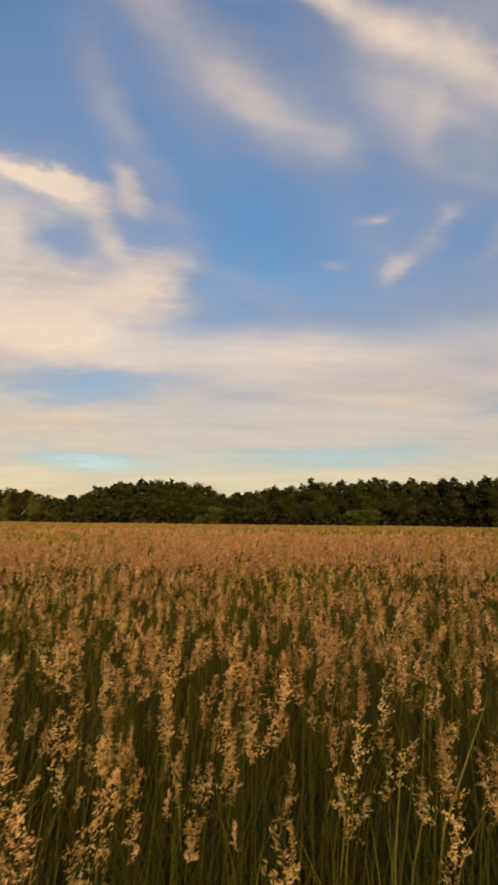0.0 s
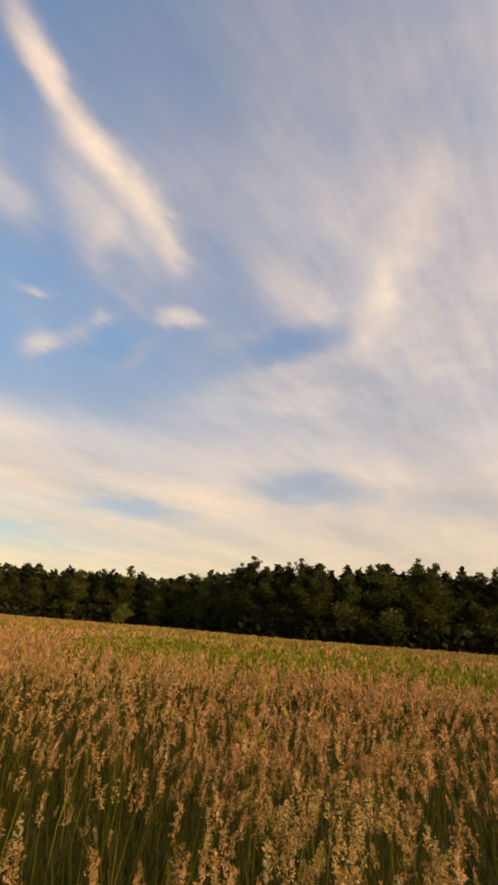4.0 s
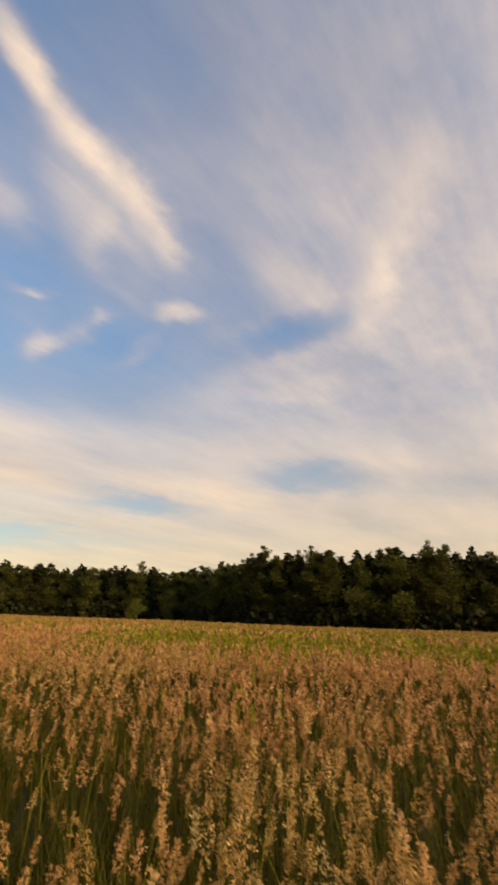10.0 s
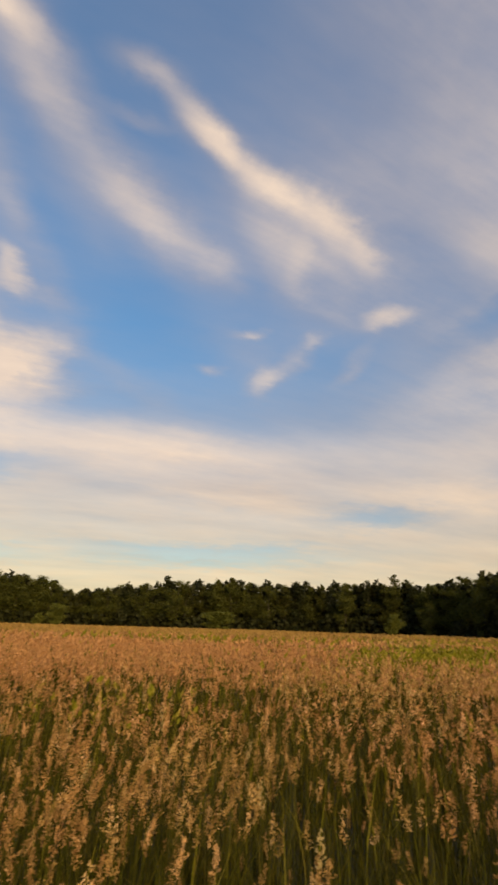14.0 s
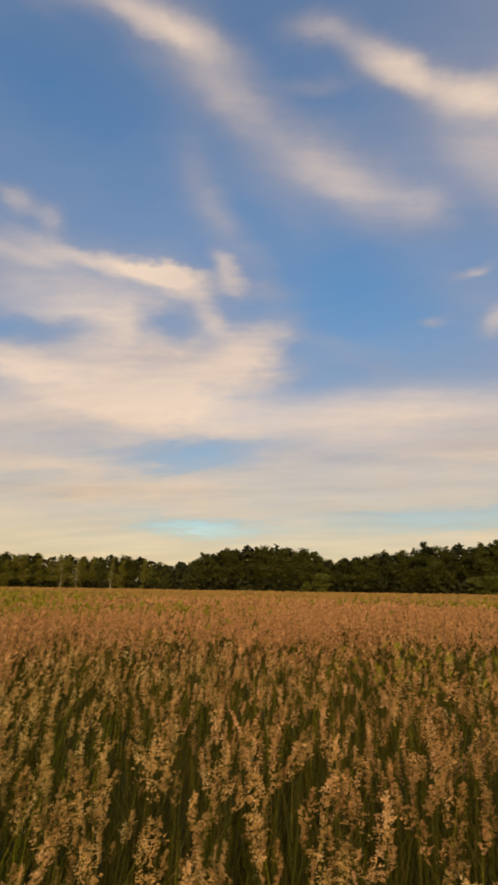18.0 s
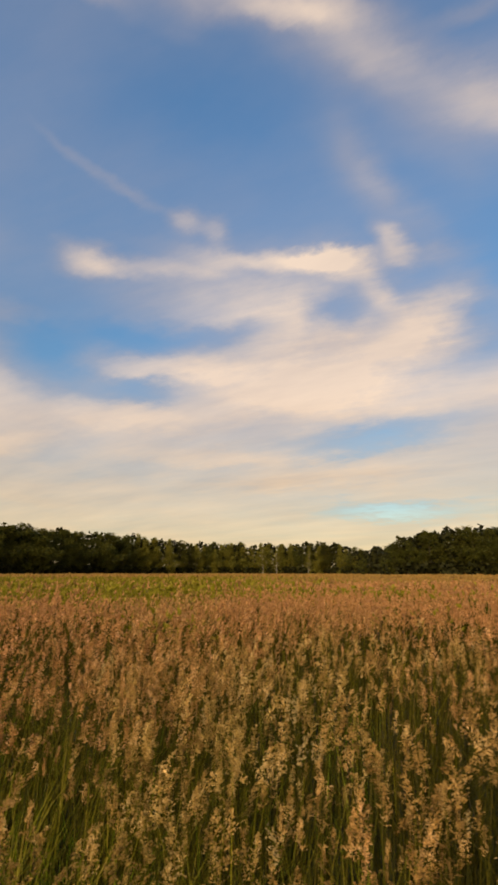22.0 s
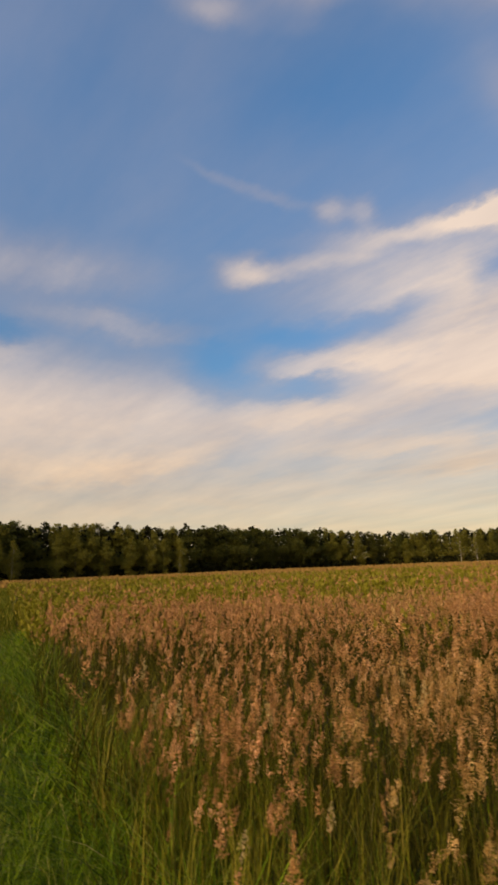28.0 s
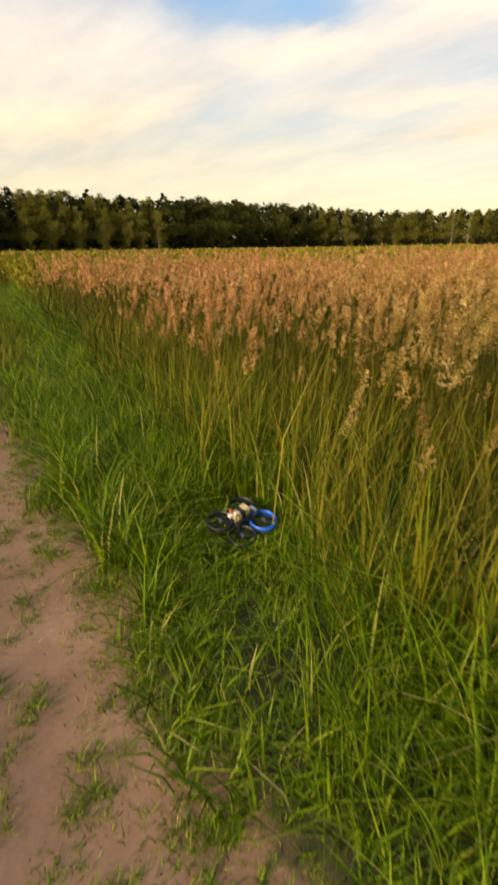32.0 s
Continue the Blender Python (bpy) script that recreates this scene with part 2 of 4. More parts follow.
warm_low = node(wt, "ShaderNodeMapRange", height, 3.0, 22.0, 1.0, 0.0, style="SMOOTHSTEP").outputs[0]
cloud_tint = mix_node(wt, warm_low, (1.0, 1.0, 1.13), (1.13, 0.95, 0.75))
cloud = mix_node(wt, 1.0, thin_cloud, cloud_tint, "MULTIPLY")
# thicker parts of the sheet are greyer beneath
folds = noise_node(wt, vec_node(wt, "ADD", along_wind, (3.1, 1.7, 0.0)), 1.5, 6.0, 0.58)
underside = ramp_node(wt, folds.outputs["Fac"], [(0.30, (0.80, 0.82, 0.88)), (0.5, (0.97, 0.97, 0.98)), (0.7, (1.10, 1.09, 1.07))])
cloud = mix_node(wt, 1.0, cloud, underside, "MULTIPLY")
cloud = node(wt, "ShaderNodeVectorMath", cloud, operation="SCALE")
cloud.inputs["Scale"].default_value = 10.9
sky_colour = mix_node(wt, cloud_amount, clear_sky, cloud.outputs[0])
wt.links.new(sky_colour, background.inputs["Color"])

sun = new("sun", bpy.data.lights.new("sun", "SUN"))
sun.data.energy = 1.5
sun.data.angle = radians(22)
sun.data.color = (1.0, 0.80, 0.56)
_h, _e = radians(SUN_HEADING), radians(SUN_HEIGHT)
sun.matrix_basis = look((-80 * math.sin(_h) * math.cos(_e), 80 * math.cos(_h) * math.cos(_e), 80 * math.sin(_e)), (0, 0, 0))


# ---- materials ----
def material(name):
    m = bpy.data.materials.new(name)
    m.use_nodes = True
    t = m.node_tree
    return m, t, t.nodes["Principled BSDF"], t.nodes["Material Output"]


def set_inputs(n, **values):
    for key, value in values.items():
        socket = n.inputs[key.replace("_", " ")]
        if isinstance(value, bpy.types.NodeSocket):
            n.id_data.links.new(value, socket)
        else:
            socket.default_value = value


def plant_material(name, shades, translucent=0.35, rough=0.6, patch=None, patch_scale=0.11, clump=0.0):
    """Leaf, blade or seed head: colours by piece, drifting in patches over the meadow, thin enough to glow."""
    m, t, bsdf, out = material(name)
    geo = t.nodes.new("ShaderNodeNewGeometry")
    where = node(t, "ShaderNodeTexCoord").outputs["Object"]
    pick = geo.outputs["Random Per Island"]
    if clump:
        # whole heads differ more than the husks of one head
        near_by = node(t, "ShaderNodeMapRange", noise_node(t, where, 9.0, 2.0).outputs["Fac"], 0.34, 0.66, 0.0, clump).outputs[0]
        pick = math_node(t, "MULTIPLY_ADD", pick, 1.0 - clump, near_by)
    colour = ramp_node(t, pick, shades)
    if patch:
        flat = vec_node(t, "MULTIPLY", where, (1.0, 1.0, 0.0))
        drift = noise_node(t, flat, patch_scale, 4.0, 0.6)
        # the pinker grasses stand back from the middle of the track's edge
        middle = vec_node(t, "LENGTH", vec_node(t, "SUBTRACT", flat, (0.6, 4.0, 0.0)))
        side = node(t, "ShaderNodeMapRange", middle, 1.5, 6.5, -0.05, 0.08).outputs[0]
        amount = node(t, "ShaderNodeMapRange", math_node(t, "ADD", drift.outputs["Fac"], side), 0.34, 0.54, 0.0, 1.0, style="SMOOTHSTEP").outputs[0]
        colour = mix_node(t, amount, colour, patch, "MULTIPLY")
    mottled = noise_node(t, where, 30.0, 3.0)
    shade = node(t, "ShaderNodeMapRange", mottled.outputs["Fac"], 0.25, 0.75, 0.75, 1.2).outputs[0]
    colour = mix_node(t, 1.0, colour, node(t, "ShaderNodeCombineXYZ", shade, shade, shade).outputs[0], "MULTIPLY")
    set_inputs(bsdf, Base_Color=colour, Roughness=rough)
    set_inputs(bsdf, **{"Specular_IOR_Level": 0.12})
    glow = node(t, "ShaderNodeBsdfTranslucent", colour)
    both = node(t, "ShaderNodeMixShader", translucent, bsdf.outputs[0], glow.outputs[0])
    t.links.new(both.outputs[0], out.inputs["Surface"])
    return m


def plain_material(name, colour, rough=0.5, metal=0.0, grain=40.0, wear=0.25, bump=0.15):
    m, t, bsdf, out = material(name)
    where = node(t, "ShaderNodeTexCoord").outputs["Object"]
    n1, n2 = noise_node(t, where, grain, 5.0), noise_node(t, where, grain * 0.13, 3.0)
    both = math_node(t, "ADD", math_node(t, "MULTIPLY", n1.outputs["Fac"], 0.5), math_node(t, "MULTIPLY", n2.outputs["Fac"], 0.5))
    dark, light = [c * (1 - wear) for c in colour], [min(1.0, c * (1 + wear)) for c in colour]
    set_inputs(bsdf, Base_Color=ramp_node(t, both, [(0.3, dark), (0.7, light)]), Metallic=metal,
               Roughness=node(t, "ShaderNodeMapRange", n1.outputs["Fac"], 0.3, 0.7, rough * 0.8, min(1.0, rough * 1.2)).outputs[0])
    b = t.nodes.new("ShaderNodeBump")
    set_inputs(b, Strength=bump, Distance=0.005, Height=n1.outputs["Fac"])
    set_inputs(bsdf, Normal=b.outputs[0])
    return m


SEED_HEAD = plant_material("seed_head", [(0.0, (0.15, 0.095, 0.026)), (0.3, (0.30, 0.20, 0.055)), (0.55, (0.46, 0.315, 0.088)), (0.8, (0.68, 0.48, 0.17)), (1.0, (0.92, 0.71, 0.31))],
                           0.38, 0.7, patch=(1.15, 0.85, 1.04), patch_scale=0.22, clump=0.66)
DRIFT_HEAD = plant_material("seed_heads_in_drifts", [(0.0, (0.30, 0.205, 0.062)), (0.5, (0.41, 0.285, 0.088)), (1.0, (0.54, 0.38, 0.13))], 0.38, 0.75, patch=(1.15, 0.85, 1.06), patch_scale=0.16, clump=0.6)
PALE_HEAD = plant_material("pale_seed_head", [(0.0, (0.40, 0.28, 0.10)), (1.0, (0.56, 0.42, 0.18))], 0.3, 0.6)
# green blades, darkened in colour for the shade in gaps between seed heads
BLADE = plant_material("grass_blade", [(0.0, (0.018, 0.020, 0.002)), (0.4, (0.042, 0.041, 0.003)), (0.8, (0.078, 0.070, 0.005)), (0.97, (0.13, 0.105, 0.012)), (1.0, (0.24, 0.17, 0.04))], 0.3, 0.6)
FRESH_BLADE = plant_material("fresh_grass_blade", [(0.0, (0.031, 0.060, 0.004)), (0.4, (0.105, 0.180, 0.008)), (0.8, (0.230, 0.335, 0.014)), (0.95, (0.37, 0.40, 0.040)), (1.0, (0.52, 0.42, 0.14))], 0.45, 0.45)
# stems too carry some of that gap shade in their colour
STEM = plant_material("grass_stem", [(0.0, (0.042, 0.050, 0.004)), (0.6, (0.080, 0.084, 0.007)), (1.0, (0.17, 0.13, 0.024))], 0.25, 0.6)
FAR_GRASS = plant_material("far_meadow_grass", [(0.0, (0.25, 0.19, 0.044)), (0.4, (0.31, 0.23, 0.058)), (0.8, (0.29, 0.23, 0.045)), (1.0, (0.36, 0.26, 0.076))],
                           0.3, 0.8, patch=(1.12, 0.90, 1.12), patch_scale=0.05)
SHORT_GRASS = plant_material("short_way_grass", [(0.0, (0.055, 0.072, 0.006)), (0.6, (0.14, 0.16, 0.012)), (1.0, (0.28, 0.24, 0.034))], 0.35, 0.55)
MEADOW_GREEN = plant_material("yellow_green_grass", [(0.0, (0.155, 0.150, 0.012)), (0.6, (0.228, 0.206, 0.019)), (1.0, (0.32, 0.26, 0.042))], 0.35, 0.7)

LEAF = {
    "alder": plant_material("dark_leaf", [(0.0, (0.064, 0.072, 0.013)), (0.6, (0.088, 0.094, 0.016)), (1.0, (0.125, 0.125, 0.024))], 0.45, 0.55),
    "aspen": plant_material("aspen_leaf", [(0.0, (0.050, 0.054, 0.009)), (0.6, (0.070, 0.072, 0.012)), (1.0, (0.105, 0.100, 0.018))], 0.45, 0.55),
    "birch": plant_material("birch_leaf", [(0.0, (0.145, 0.14, 0.022)), (0.6, (0.20, 0.188, 0.030)), (1.0, (0.26, 0.238, 0.042))], 0.45, 0.55),
    "pine": plant_material("needle", [(0.0, (0.018, 0.024, 0.006)), (0.6, (0.028, 0.034, 0.008)), (1.0, (0.044, 0.046, 0.012))], 0.1, 0.6),
    "willow": plant_material("willow_leaf", [(0.0, (0.095, 0.108, 0.018)), (0.6, (0.13, 0.14, 0.024)), (1.0, (0.175, 0.178, 0.034))], 0.3, 0.55),
}
BARK = plain_material("grey_brown_bark", (0.036, 0.028, 0.021), 0.9, grain=9.0, wear=0.5, bump=0.6)
PALE_BARK = plain_material("pale_grey_bark", (0.075, 0.066, 0.052), 0.85, grain=4.0, wear=0.4, bump=0.4)
BIRCH_BARK = plain_material("white_birch_bark", (0.45, 0.41, 0.36), 0.8, grain=3.0, wear=0.35, bump=0.4)
# near-black leaves: the shade inside the wood is put into this colour
THICKET_SHADE = plant_material("undergrowth_shade_colour", [(0.0, (0.014, 0.016, 0.004)), (1.0, (0.028, 0.030, 0.007))], 0.1, 0.7)


def ground_material():
    """Bare soil on the track; elsewhere a thatch of dead and green grass, near by coloured dark for shade."""
    m, t, bsdf, out = material("meadow_soil")
    where = node(t, "ShaderNodeTexCoord").outputs["Object"]
    xyz = node(t, "ShaderNodeSeparateXYZ", where).outputs
    big, mid, grit = noise_node(t, where, 0.09, 5.0), noise_node(t, where, 2.5, 5.0), noise_node(t, where, 45.0, 6.0, 0.7)
    soil = ramp_node(t, mid.outputs["Fac"], [(0.25, (0.12, 0.060, 0.032)), (0.45, (0.20, 0.108, 0.060)), (0.6, (0.245, 0.135, 0.078)), (0.8, (0.32, 0.19, 0.115))])
    speck = node(t, "ShaderNodeMapRange", grit.outputs["Fac"], 0.3, 0.75, 0.86, 1.12).outputs[0]
    soil = mix_node(t, 1.0, soil, node(t, "ShaderNodeCombineXYZ", speck, speck, speck).outputs[0], "MULTIPLY")
    # coloured dark to stand for the shade deep between the near plants
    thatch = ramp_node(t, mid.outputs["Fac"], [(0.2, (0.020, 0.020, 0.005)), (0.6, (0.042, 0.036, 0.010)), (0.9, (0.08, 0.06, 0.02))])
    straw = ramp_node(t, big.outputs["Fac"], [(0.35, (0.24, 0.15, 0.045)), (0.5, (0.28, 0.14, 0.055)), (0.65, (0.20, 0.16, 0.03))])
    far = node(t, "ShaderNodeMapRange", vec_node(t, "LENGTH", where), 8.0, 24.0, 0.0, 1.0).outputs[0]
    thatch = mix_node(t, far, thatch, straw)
    # the worn strip of the track
    side = math_node(t, "ADD", math_node(t, "MULTIPLY", xyz[0], 0.13), xyz[1])
    edge = math_node(t, "ADD", side, math_node(t, "MULTIPLY", math_node(t, "SUBTRACT", mid.outputs["Fac"], 0.5), 0.8))
    bare = node(t, "ShaderNodeMapRange", math_node(t, "ABSOLUTE", math_node(t, "ADD", edge, 0.22)), 0.50, 0.38, 0.0, 1.0).outputs[0]
    near = node(t, "ShaderNodeMapRange", xyz[0], -6.2, -3.4, 0.0, 1.0).outputs[0]
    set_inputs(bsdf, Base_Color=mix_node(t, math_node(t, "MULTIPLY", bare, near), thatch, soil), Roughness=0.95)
    b = t.nodes.new("ShaderNodeBump")
    set_inputs(b, Strength=0.45, Distance=0.02, Height=math_node(t, "ADD", math_node(t, "MULTIPLY", grit.outputs["Fac"], 0.22), mid.outputs["Fac"]))
    set_inputs(bsdf, Normal=b.outputs[0])
    return m


GROUND = ground_material()


# ---- ground ----
def mesh_from(name, verts, faces, mat, smooth=False):
    """A mesh from arrays; faces is an (n, 3) or (n, 4) array."""
    me = bpy.data.meshes.new(name)
    verts, faces = np.asarray(verts, dtype=np.float32), np.asarray(faces, dtype=np.int32)
    k = faces.shape[1]
    me.vertices.add(len(verts))
    me.vertices.foreach_set("co", verts.ravel())
    me.loops.add(faces.size)
    me.loops.foreach_set("vertex_index", faces.ravel())
    me.polygons.add(len(faces))
    me.polygons.foreach_set("loop_start", np.arange(0, faces.size, k, dtype=np.int32))
    me.polygons.foreach_set("loop_total", np.full(len(faces), k, dtype=np.int32))
    if smooth:
        me.polygons.foreach_set("use_smooth", np.ones(len(faces), dtype=bool))
    me.update(calc_edges=True)
    for one in (mat if isinstance(mat, (list, tuple)) else [mat]):
        me.materials.append(one)
    return me


def part(name, bm, mat, parent, label=""):
    """Links a bmesh as one mesh under a thing or a part."""
    me = bpy.data.meshes.new(name)
    bm.to_mesh(me)
    bm.free()
    me.materials.append(mat)
    ob = new(name, me)
    ob.parent = parent
    return tagged(ob, label)


rng = np.random.default_rng(7)


def track_side(x, y):
    """Metres from the track's line, towards the meadow."""
    return y + 0.13 * x


def ground_height(x, y):
    """Low swells of the meadow and the shallow rut of the track."""
    s = track_side(x, y) + 0.22
    r = np.hypot(x, y)
    rut = -0.05 * np.exp(-(s / 0.45) ** 2) * np.clip(1 - r / 60, 0, 1)
    return rut + 0.012 * np.sin(x * 2.1 + 0.7) * np.cos(y * 2.6) + 0.08 * np.clip(r / 40, 0, 1) * np.sin(x * 0.11 + 1) * np.sin(y * 0.09)


def build_ground():
    """One sheet, fine near the track and coarse out to the horizon."""
    rings = np.concatenate([np.linspace(0, 8, 81), np.geomspace(8.3, 4500, 70)])
    n = 180
    ang = np.linspace(0, 2 * np.pi, n, endpoint=False)
    rr, aa = np.meshgrid(rings, ang, indexing="ij")
    x, y = rr * np.cos(aa), rr * np.sin(aa)
    z = np.where(rr < 400, ground_height(x, y), 0)
    verts = np.stack([x, y, z], -1).reshape(-1, 3)
    i, j = np.meshgrid(np.arange(len(rings) - 1), np.arange(n), indexing="ij")
    a, b = i * n + j, i * n + (j + 1) % n
    faces = np.stack([a, a + n, b + n, b], -1).reshape(-1, 4)
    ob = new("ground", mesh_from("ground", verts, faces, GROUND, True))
    tagged(ob, "brown soil track and grassy meadow ground", "ground", kind="structure")


build_ground()


# ---- trees at the edge of the meadow ----
def tube(points, radii, sides=6):
    """A tapered tube along points: vertices and quads."""
    points = np.asarray(points, float)
    ang = np.linspace(0, 2 * np.pi, sides, endpoint=False)
    verts, faces = [], []
    for k, (p, r) in enumerate(zip(points, radii)):
        d = points[min(k + 1, len(points) - 1)] - points[max(k - 1, 0)]
        d = d / (np.linalg.norm(d) + 1e-9)
        u = np.cross(d, (0.3, 0.9, 0.2))
        u /= np.linalg.norm(u)
        v = np.cross(d, u)
        verts.append(p + r * (np.cos(ang)[:, None] * u + np.sin(ang)[:, None] * v))
        if k:
            a = (k - 1) * sides + np.arange(sides)
            b = (k - 1) * sides + (np.arange(sides) + 1) % sides
            faces.append(np.stack([a, b, b + sides, a + sides], -1))
    return np.concatenate(verts), np.concatenate(faces)


def join_tubes(tubes):
    verts, faces, base = [], [], 0
    for v, f in tubes:
        verts.append(v)
        faces.append(f + base)
        base += len(v)
    return np.concatenate(verts), np.concatenate(faces)


def leaf_cards(centres, size, r, droop=0.0):
    """Small folded sprays of leaves at the centres: two triangles each, turned every way."""
    n = len(centres)
    u = r.normal(size=(n, 3))
    u[:, 2] = u[:, 2] * 0.6 - droop
    u /= np.linalg.norm(u, axis=1)[:, None]
    w = np.cross(u, r.normal(size=(n, 3)))
    w /= np.linalg.norm(w, axis=1)[:, None] + 1e-9
    nrm = np.cross(u, w)
    s = size * r.uniform(0.6, 1.35, (n, 1))
    a = centres - u * s * 0.6
    b = centres + u * s * 0.6
    c = centres + w * s * 0.42 + nrm * s * 0.15
    d = centres - w * s * 0.42 + nrm * s * 0.15
    verts = np.stack([a, c, b, d], 1).reshape(-1, 3)
    i = np.arange(n) * 4
    faces = np.stack([i, i + 1, i + 2, i + 3], -1)
    return verts, faces


def make_tree(kind, r, leaves=4200, white=False):
    """One tree, 10 m high, at the origin: trunk with limbs, and a crown of many small sprays with gaps."""
    shapes = {"alder": (0.04, 2.6, 0.42, 0.72), "aspen": (0.03, 1.9, 0.4, 0.8), "birch": (0.03, 2.0, 0.38, 0.85), "pine": (0.04, 1.7, 0.12, 1.0), "willow": (0.02, 2.8, 0.55, 0.5)}
    low, reach, belly, point = shapes[kind]
    top = 10.0
    lean = r.normal(0, 0.25, 2)
    stem = [np.array([lean[0] * k * k * 0.9, lean[1] * k * k * 0.9, top * k * 0.9]) for k in np.linspace(0, 1, 7)]
    thick = {"alder": 0.19, "aspen": 0.14, "birch": 0.09, "pine": 0.15, "willow": 0.12}[kind]
    tubes = [tube(stem, [thick * (1.03 - 0.95 * k) for k in np.linspace(0, 1, 7)], 5)]
    clumps = []
    limbs = {"alder": 26, "aspen": 26, "birch": 24, "pine": 34, "willow": 22}[kind]
    for k in range(limbs):
        f = low + (0.985 - low) * (k + r.uniform(0, 0.9)) / limbs
        # width of the crown at that height
        g = (f - low) / (1 - low)
        width = reach * (min(1.0, (g / belly + 0.25)) if g < belly else max(0.06, 1 - ((g - belly) / (1 - belly)) ** (1 / max(point, 0.05)) * 0.97))
        if kind == "pine":
            width = reach * (1.02 - g) ** 0.85 + 0.12
        width *= r.uniform(0.6, 1.2)
        a = r.uniform(0, 2 * math.pi) + k * 2.4
        start = np.array([lean[0] * f * f * 0.9, lean[1] * f * f * 0.9, top * f * 0.93])
        rise = {"alder": 0.45, "aspen": 0.9, "birch": 0.55, "pine": 0.02, "willow": 0.7}[kind]
        end = start + np.array([math.cos(a) * width, math.sin(a) * width, width * rise * r.uniform(0.5, 1.2)])
        mid = (start + end) / 2 + np.array([0, 0, 0.12 * width])
        tubes.append(tube([start, mid, end], [thick * 0.30 * (1.1 - f), thick * 0.2 * (1.1 - f), 0.012], 3))
        for q in np.linspace(0.3, 1.05, 5):
            p = start + (end - start) * q
            clumps.append((p, (0.42 + 0.36 * width * (1.2 - 0.5 * q)) * (0.8 if kind in ("aspen", "pine") else 1.0)))
    weights = np.array([c[1] ** 1.35 for c in clumps])
    pick = r.choice(len(clumps), leaves, p=weights / weights.sum())
    centre = np.array([clumps[i][0] for i in pick])
    rad = np.array([clumps[i][1] for i in pick])[:, None]
    off = r.normal(size=(leaves, 3))
    off /= np.linalg.norm(off, axis=1)[:, None]
    off *= rad * r.uniform(0.15, 1.0, (leaves, 1)) ** 0.5
    off[:, 2] *= 0.75
    if kind == "birch":
        off[:, 2] -= np.abs(r.normal(0, 0.35, leaves))
    centre = centre + off
    centre[:, 2] = np.maximum(centre[:, 2], 0.15)
    verts, faces = leaf_cards(centre, {"alder": 0.20, "aspen": 0.17, "birch": 0.18, "pine": 0.17, "willow": 0.26}[kind], r, 0.6 if kind == "birch" else 0.0)
    tv, tf = join_tubes(tubes)
    tree = new("tree")
    trunk = new("trunk", mesh_from("trunk", tv, tf, BIRCH_BARK if white else PALE_BARK if kind == "birch" else BARK, True))
    crown = new("crown", mesh_from("crown", verts, faces, LEAF[kind]))
    trunk.parent = crown.parent = tree
    return tree


LABELS = {
    "alder": "broad dark-green deciduous tree at the meadow edge",
    "aspen": "slender dark-green aspen with a ragged open top",
    "birch": "yellow-green drooping birch with a white trunk",
    "pine": "dark pointed conifer standing in the tree line",
    "willow": "rounded grey-green willow bush in the meadow",
}
tree_rng = np.random.default_rng(21)
TREES = {kind: [make_tree(kind, tree_rng, 9000 if kind == "willow" else 4200) for _ in range(n)] for kind, n in (("alder", 4), ("aspen", 4), ("birch", 3), ("pine", 3), ("willow", 2))}
TREES["white_birch"] = [make_tree("birch", tree_rng, 1500, True) for _ in range(2)]
LABELS["white_birch"] = "thin birch with a bright white trunk"
first_use = {id(t): True for ts in TREES.values() for t in ts}


# heading, and the place on the track's edge from which that side of the meadow is looked at
STANDS = [(-60, 1.40, -0.05), (-30, 1.56, 0.20), (0, 1.22, 0.30), (20, 1.05, 0.34), (40, 0.50, 0.28), (60, 0.0, 0.05)]


def stand_at(heading):
    h = [q[0] for q in STANDS]
    return np.interp(heading, h, [q[1] for q in STANDS]), np.interp(heading, h, [q[2] for q in STANDS])


def spot(heading, far):
    a = np.radians(heading)
    x, y = stand_at(heading)
    return x - far * np.sin(a), y + far * np.cos(a)


def plant_tree(kind, heading, far, tall, wide=1.0, label="", category="tree", name="tree", which=None):
    """Puts a tree of that kind at a heading and distance, tall metres high."""
    options = TREES[kind]
    src = options[int(tree_rng.integers(len(options)))] if which is None else options[which]
    x, y = (float(q) for q in spot(heading, far))
    z = float(ground_height(np.array(x), np.array(y))) - 0.05
    turn = tree_rng.uniform(0, 360)
    s = tall / 10.0
    m = pose(x, y, z, 0, 0, turn)
    if first_use[id(src)]:
        first_use[id(src)] = False
        ob = src
        ob.matrix_basis = m
    else:
        ob = copy_thing(src, m)
    ob.name = name
    ob.scale = (s * wide, s * wide, s)
    tagged(ob, label or LABELS[kind], category, "trees round the meadow" if category == "tree" else "bushes in the meadow")
    return ob


# heading, distance of the edge, height of the trees
EDGE = [(-105, 90, 12.0), (-85, 88, 11.5), (-76, 86, 11.0), (-70, 82, 12.8), (-62, 80, 13.0), (-50, 82, 12.7), (-43, 88, 12.8), (-39, 104, 12.2), (-34, 122, 12.4),
        (-29, 130, 13.4), (-22, 138, 13.6), (-14, 140, 13.8), (-8, 140, 13.4), (-1, 140, 11.0), (2.5, 140, 9.2), (6, 132, 12.2), (10, 130, 12.8), (14.5, 132, 11.8),
        (18, 140, 9.0), (20.5, 175, 9.2), (24, 215, 14.0), (31, 230, 14.6), (38, 225, 14.4), (45, 200, 15.8), (52, 175, 15.6), (58, 158, 15.4), (66, 146, 15.2), (73, 138, 15.0), (82, 125, 14.6), (105, 100, 14.0)]


def edge_at(heading):
    h = [e[0] for e in EDGE]
    return float(np.interp(heading, h, [e[1] for e in EDGE])), float(np.interp(heading, h, [e[2] for e in EDGE]))


